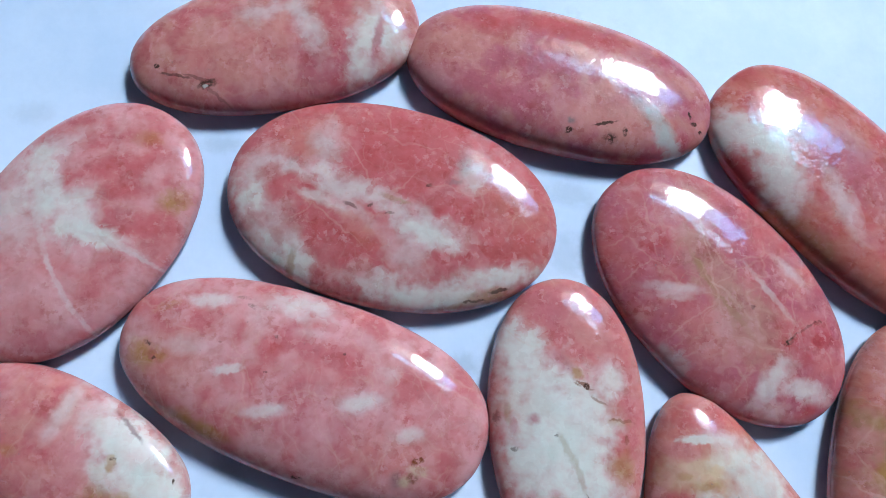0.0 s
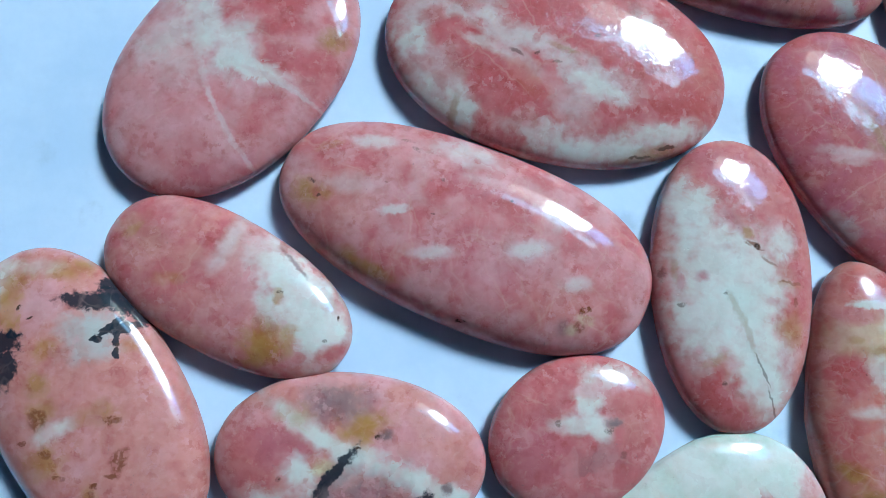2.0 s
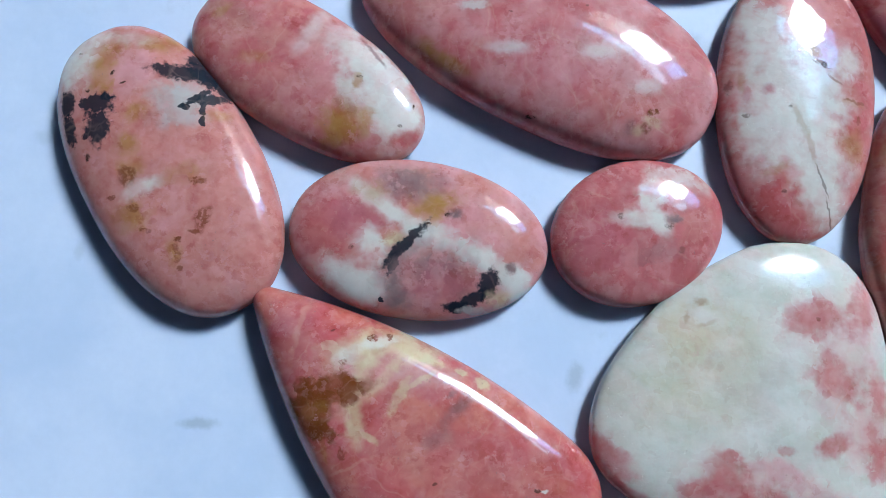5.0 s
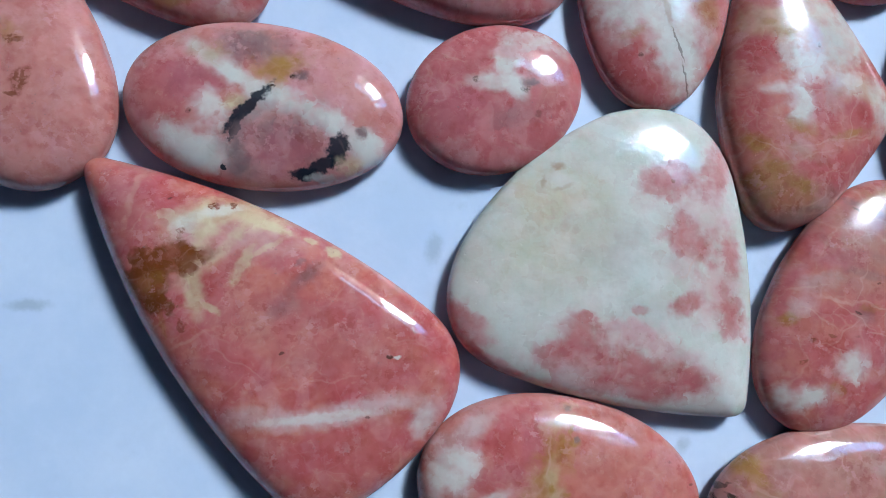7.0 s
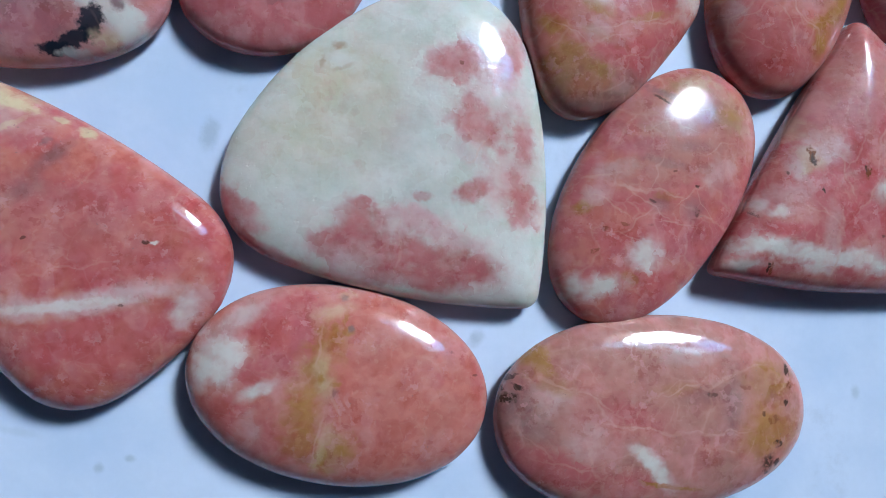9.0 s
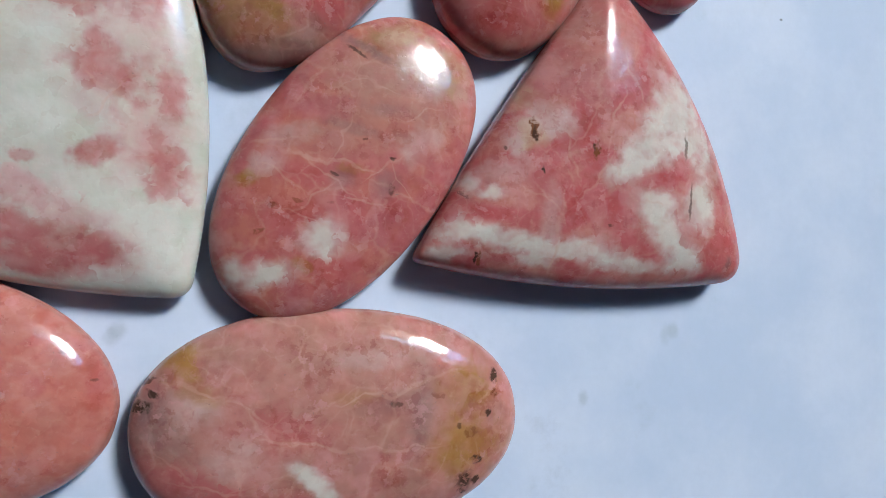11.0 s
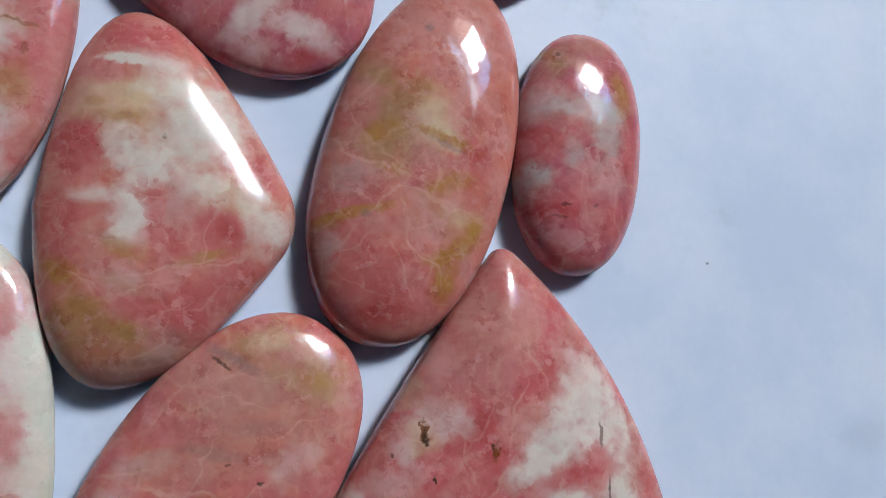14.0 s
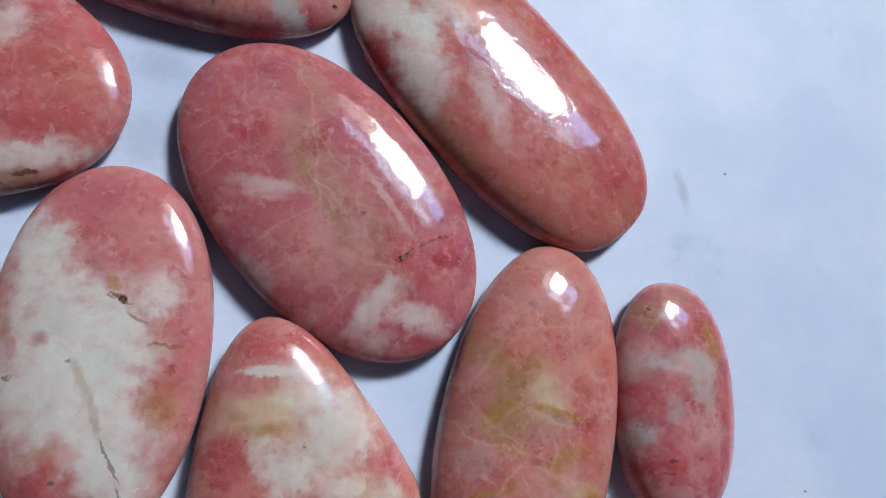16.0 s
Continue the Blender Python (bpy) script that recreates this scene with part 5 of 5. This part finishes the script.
marks.add("speck", (-17.3, -5.5, 0.71, 0.23, -37, 0.6))
marks.add("vein", (-5.5, -7.2, 0.26, 3.59, -3, 0.9), (-6.9, -5.4, 3.13, 0.18, -45, 0.8), (0.5, 6.2, 0.2, 3.82, -14, 0.8), (2.6, 11.5, 0.21, 3.87, 29, 0.6), (-1.4, -1.5, 3.82, 0.19, 57, 0.8), (-5.9, -11.4, 0.19, 2.38, 1, 0.9), (-3.1, 4.6, 3.85, 0.16, 62, 0.6), (-8.3, -4.3, 3.17, 0.15, -12, 0.6))
marks.add("vein", (-4.8, 0.8, 3.1, 0.16, -65, 0.6))
marks.add("smoky", (19.2, -10.3, 0.6, 0.92, -16, 0.7))
cabochon(bulged((84.61, -17.07, 0.92, 2.09), (63.39, -56.34, 2.16, 1.55), (109.08, -54.53, 4.25, 3.63)),
         7.4, marks.finish(0.8, 0.32, 0.15), "triangular red and white stone with brown cracks", seed=18, round_top=0.5, lean=(-0.8, -1.0), girdle=3.3)

marks = Marks("salmon", "peach", 19)
marks.add("cream", (-6.4, 8.0, 4.91, 2.98, 7, 0.7), (-0.2, 7.0, 5.11, 4.82, 7, 0.4), (5.8, -1.5, 4.03, 2.38, 5, 0.5))
marks.add("red", (-4.8, 15.6, 5.04, 2.23, 0, 0.95), (-9.7, 2.8, 2.61, 2.88, 6, 0.95), (-10.6, -4.7, 2.23, 2.79, 5, 0.9), (1.1, -5.4, 4.42, 2.9, 15, 0.85), (5.5, -4.5, 2.5, 2.35, 5, 0.8), (-8.4, 11.1, 2.69, 1.2, -3, 0.7), (2.5, -12.8, 4.34, 2.85, 24, 0.85), (-2.9, -12.5, 3.69, 2.21, 3, 0.6))
marks.add("red", (-1.9, -2.2, 3.27, 1.74, 5, 0.6), (8.9, 1.9, 2.4, 0.95, -51, 0.8), (-9.5, -8.5, 1.51, 1.65, 4, 0.6), (6.5, -9.1, 3.39, 1.52, 35, 0.7))
marks.add("salmon", (-0.3, -7.3, 4.9, 2.29, 15, 0.6), (-6.4, -0.9, 3.18, 1.73, 6, 0.5), (-6.5, -16.5, 3.05, 2.15, 2, 0.5))
marks.add("white", (-5.6, 12.7, 3.31, 0.61, -1, 0.95), (2.6, 6.7, 4.06, 4.18, -25, 0.85), (-1.7, 10.4, 2.82, 2.07, -14, 0.7), (-2.9, 1.8, 3.28, 2.35, 6, 0.9), (-4.1, -4.1, 1.92, 3.18, 0, 0.95), (-5.9, 3.9, 1.61, 2.35, 7, 0.7), (-7.3, -2.1, 2.09, 0.91, 5, 0.7), (10.0, -3.5, 2.12, 2.37, -16, 0.8))
marks.add("white", (2.8, 0.0, 2.84, 1.76, -16, 0.7), (8.0, -0.7, 1.39, 1.81, 5, 0.6))
marks.add("grey", (1.0, 6.5, 3.44, 3.56, -25, 0.35))
marks.add("milk", (-2.5, 12.8, 3.37, 0.99, -8, 0.7), (0.9, -3.1, 1.43, 2.1, 5, 0.5), (-3.7, -10.3, 1.57, 1.45, 4, 0.5))
marks.add("crimson", (-10.1, 3.4, 1.77, 1.97, 7, 0.6), (0.1, -6.1, 1.63, 1.38, 4, 0.5), (6.1, -4.4, 1.36, 0.94, 5, 0.5), (2.7, -15.0, 2.67, 1.36, 29, 0.5))
marks.add("ochre", (-5.6, 6.3, 1.84, 0.71, 7, 0.7), (-9.6, -10.2, 1.91, 1.15, -28, 0.9), (-4.0, -7.6, 2.16, 0.88, -17, 0.7), (-7.4, -13.3, 2.06, 1.29, -8, 0.85), (-3.6, -15.3, 2.65, 0.75, -13, 0.95), (3.6, -7.6, 2.77, 0.58, 20, 0.7), (-8.5, 7.7, 1.06, 0.59, 7, 0.6), (-9.2, -15.0, 1.49, 1.08, 3, 0.7))
# dark bottom tip: partly olive-brown stone, partly shade put into the colour
marks.add("olive", (-5.6, -15.4, 3.65, 1.82, -8, 0.7), (-8.4, -17.7, 2.11, 1.5, -28, 0.7), (-2.7, -18.5, 4.64, 2.19, 13, 0.6), (-3.1, -10.9, 3.25, 0.76, -17, 0.4))
marks.add("smoky", (-3.0, -19.9, 4.64, 1.19, 7, 0.6), (0.8, -17.3, 3.14, 1.35, 40, 0.4))
marks.add("vein", (1.5, -8.3, 4.94, 0.17, 19), (6.9, -6.8, 3.42, 0.18, 25, 0.9), (-2.5, -11.4, 4.22, 0.17, 20, 0.8), (0.7, -1.4, 6.75, 0.12, 5, 0.6), (-0.5, -5.0, 2.3, 0.11, -56, 0.6), (3.9, -5.8, 2.91, 0.11, 77, 0.6), (-7.2, -11.1, 3.22, 0.11, -28, 0.7), (0.4, -13.5, 3.19, 0.11, 35, 0.5))
marks.add("speck", (-1.5, 4.7, 0.17, 0.3, 7, 0.7), (-7.6, 2.8, 0.16, 0.12, 6, 0.5))
cabochon(bulged((39.60, 9.54, 4.24, 12.63), (36.81, -44.68, 2.49, 26.06), (61.67, -17.40, 1.65, 4.37)),
         6.6, marks.finish(0.6, 0.40, 0.13), "red and white guitar-pick shaped stone with ochre base", seed=19, round_top=0.5, lean=(-1.2, -1.2))

marks = Marks("salmon", "peach", 20)
marks.add("peach", (1.1, 18.0, 6.39, 3.5, 10, 0.6), (-7.3, 4.4, 3.88, 3.89, 8, 0.6), (5.1, 7.5, 3.51, 7.44, 8, 0.5))
marks.add("mauve", (-8.8, -9.1, 3.71, 4.89, 5, 0.4), (-8.3, 1.0, 2.54, 2.56, 7, 0.4))
marks.add("red", (-3.8, -18.0, 6.31, 3.0, 3, 0.7), (-7.2, -14.5, 4.33, 3.61, 4, 0.6), (0.4, -14.6, 3.89, 3.08, 4, 0.4), (5.6, -1.0, 2.34, 2.51, 6, 0.8), (-7.8, -5.9, 3.13, 1.87, 6, 0.4))
marks.add("grey", (-7.9, -4.4, 2.51, 1.88, 6, 0.5), (-10.3, -12.9, 1.57, 2.41, 4, 0.4), (-1.9, 1.2, 3.86, 3.98, -24, 0.35))
marks.add("olive", (-5.6, 8.0, 3.56, 1.5, -32, 0.8), (-3.4, 4.3, 2.55, 2.68, -45, 0.75), (-4.4, 0.2, 3.17, 2.61, -56, 0.7), (-7.6, -0.8, 3.13, 1.16, -14, 0.6), (-9.0, 10.2, 1.55, 1.59, 9, 0.5), (2.6, -8.1, 3.94, 1.94, -15, 0.4))
marks.add("cream", (0.6, 4.1, 1.8, 3.24, 36, 0.6), (1.4, 0.9, 3.3, 1.08, -13, 0.7), (4.6, -8.0, 2.67, 1.04, -5, 0.4))
marks.add("ochre", (-5.8, 0.7, 2.36, 1.02, 27, 0.8), (2.1, 1.0, 3.97, 0.54, -16, 0.9), (2.4, -4.3, 2.98, 1.03, 20, 0.85), (5.7, -9.8, 2.26, 1.04, 57), (3.8, -11.9, 2.93, 0.88, 24), (3.0, -15.1, 1.3, 2.12, -6, 0.9), (-7.6, -8.4, 4.4, 0.56, 17, 0.8), (-10.6, -9.9, 1.83, 0.73, 25, 0.6))
marks.add("ochre", (-4.2, -3.0, 2.54, 0.58, -14, 0.7), (-0.9, 6.6, 1.07, 1.34, 8, 0.5))
marks.add("crimson", (5.5, -0.6, 1.51, 1.46, 6, 0.6), (-0.6, -3.3, 1.54, 1.97, -24, 0.4), (-4.3, -19.8, 3.72, 1.2, 13, 0.4))
marks.add("vein", (-8.1, -1.8, 3.73, 0.23, -27), (-3.6, -3.3, 3.83, 0.23, -14), (1.2, -6.0, 3.92, 0.23, -12), (5.2, -7.3, 3.33, 0.2, -14, 0.9), (-1.5, -9.8, 0.19, 3.74, 19, 0.9), (0.3, -12.8, 3.14, 0.19, -51, 0.8), (-4.0, -6.2, 3.91, 0.19, 50, 0.8), (1.6, -2.4, 0.2, 2.64, -14, 0.8))
marks.add("vein", (-7.7, 1.8, 3.14, 0.16, -56, 0.6), (-2.2, -14.2, 3.69, 0.16, -66, 0.7), (-7.3, -12.1, 3.1, 0.15, 34, 0.6), (-5.1, -16.8, 3.73, 0.12, -16, 0.5), (4.0, 3.2, 3.27, 0.18, -40, 0.7), (6.1, 2.1, 2.62, 0.14, -56, 0.6), (1.9, -8.2, 4.02, 0.16, 24, 0.7))
marks.add("vein", (-0.0, 2.7, 0.95, 2.59, 27, 0.5), (-1.2, 0.6, 2.56, 0.54, -35, 0.5))
marks.add("smoky", (-0.7, 14.2, 0.41, 0.55, 9, 0.7), (-6.4, -8.6, 0.56, 0.44, 5, 0.6), (2.1, 0.3, 1.97, 0.34, -19, 0.6))
cabochon(oval(74.28, -7.58, 23.25, 11.43, -101.69, 2.15, 0.06),
         6.9, marks.finish(0.5, 0.45), "large peach-red oval stone with olive-ochre veining", seed=20, crown=2.7, fall=1.75, lean=(-0.8, -2.6), ridge=0.5)

marks = Marks("rose", "mauve", 21)
marks.add("tan", (-3.3, 11.4, 4.8, 2.12, 27, 0.8), (0.5, 13.5, 3.08, 1.22, -1, 0.7))
marks.add("milk", (-0.9, 4.4, 4.63, 2.15, 7, 0.7), (-6.8, 4.4, 1.71, 3.2, -12, 0.5), (2.4, -4.5, 2.61, 2.8, 6, 0.4))
marks.add("grey", (2.6, 2.0, 2.29, 3.65, -2, 0.8), (-7.2, -5.4, 2.9, 2.31, 6, 0.8), (-2.2, -1.4, 1.5, 1.82, 6, 0.6), (-3.1, 4.9, 3.04, 1.43, 8, 0.5))
marks.add("red", (-5.9, -0.5, 3.47, 2.04, 25, 0.8), (-3.5, -7.8, 5.19, 1.77, 5, 0.85), (1.7, -10.1, 3.78, 2.05, 5, 0.6), (5.3, 0.1, 1.25, 2.87, 7, 0.7), (-7.7, -10.2, 1.71, 3.32, 5, 0.6), (-3.8, 2.6, 2.95, 1.01, -2, 0.6), (-1.1, -14.4, 4.43, 1.34, 4, 0.6))
marks.add("crimson", (-4.2, -8.6, 2.93, 0.95, 5, 0.7), (-7.4, 0.8, 1.8, 1.08, 35, 0.6), (-1.4, -4.8, 1.94, 0.83, 6, 0.5), (3.9, -7.1, 1.53, 2.09, 5, 0.5), (0.8, -1.1, 1.37, 0.85, 6, 0.5))
marks.add("pale", (-1.9, -11.8, 3.65, 1.09, -5, 0.6), (-5.5, -13.4, 2.1, 1.09, -15, 0.5))
marks.add("ochre", (4.1, 7.3, 1.13, 2.59, 17, 0.8), (-5.2, 11.5, 1.06, 0.87, 9, 0.6))
marks.add("olive", (-4.0, 9.8, 0.89, 1.48, -1, 0.6))
marks.add("speck", (-4.2, 11.4, 0.47, 0.28, 36, 0.8), (-2.8, -7.7, 0.73, 0.21, 5, 0.7), (-3.5, -9.2, 1.02, 0.17, 0, 0.6), (0.9, -7.4, 0.38, 0.21, 5, 0.6))
marks.add("vein", (-4.1, -11.9, 2.83, 0.17, -14, 0.7), (-0.5, -12.3, 2.98, 0.17, 32, 0.7), (-2.2, -14.5, 0.22, 1.73, 4, 0.7), (-6.3, -11.4, 2.01, 0.14, -45, 0.6), (0.2, -8.8, 2.03, 0.15, -67, 0.5))
cabochon(oval(94.42, -4.52, 15.77, 8.56, -91.40, 2.24, 0.00),
         6.0, marks.finish(0.6, 0.40), "small red and grey oval stone with a tan end", seed=21, crown=2.5, fall=1.8, lean=(-0.6, -1.4), ridge=0.5)
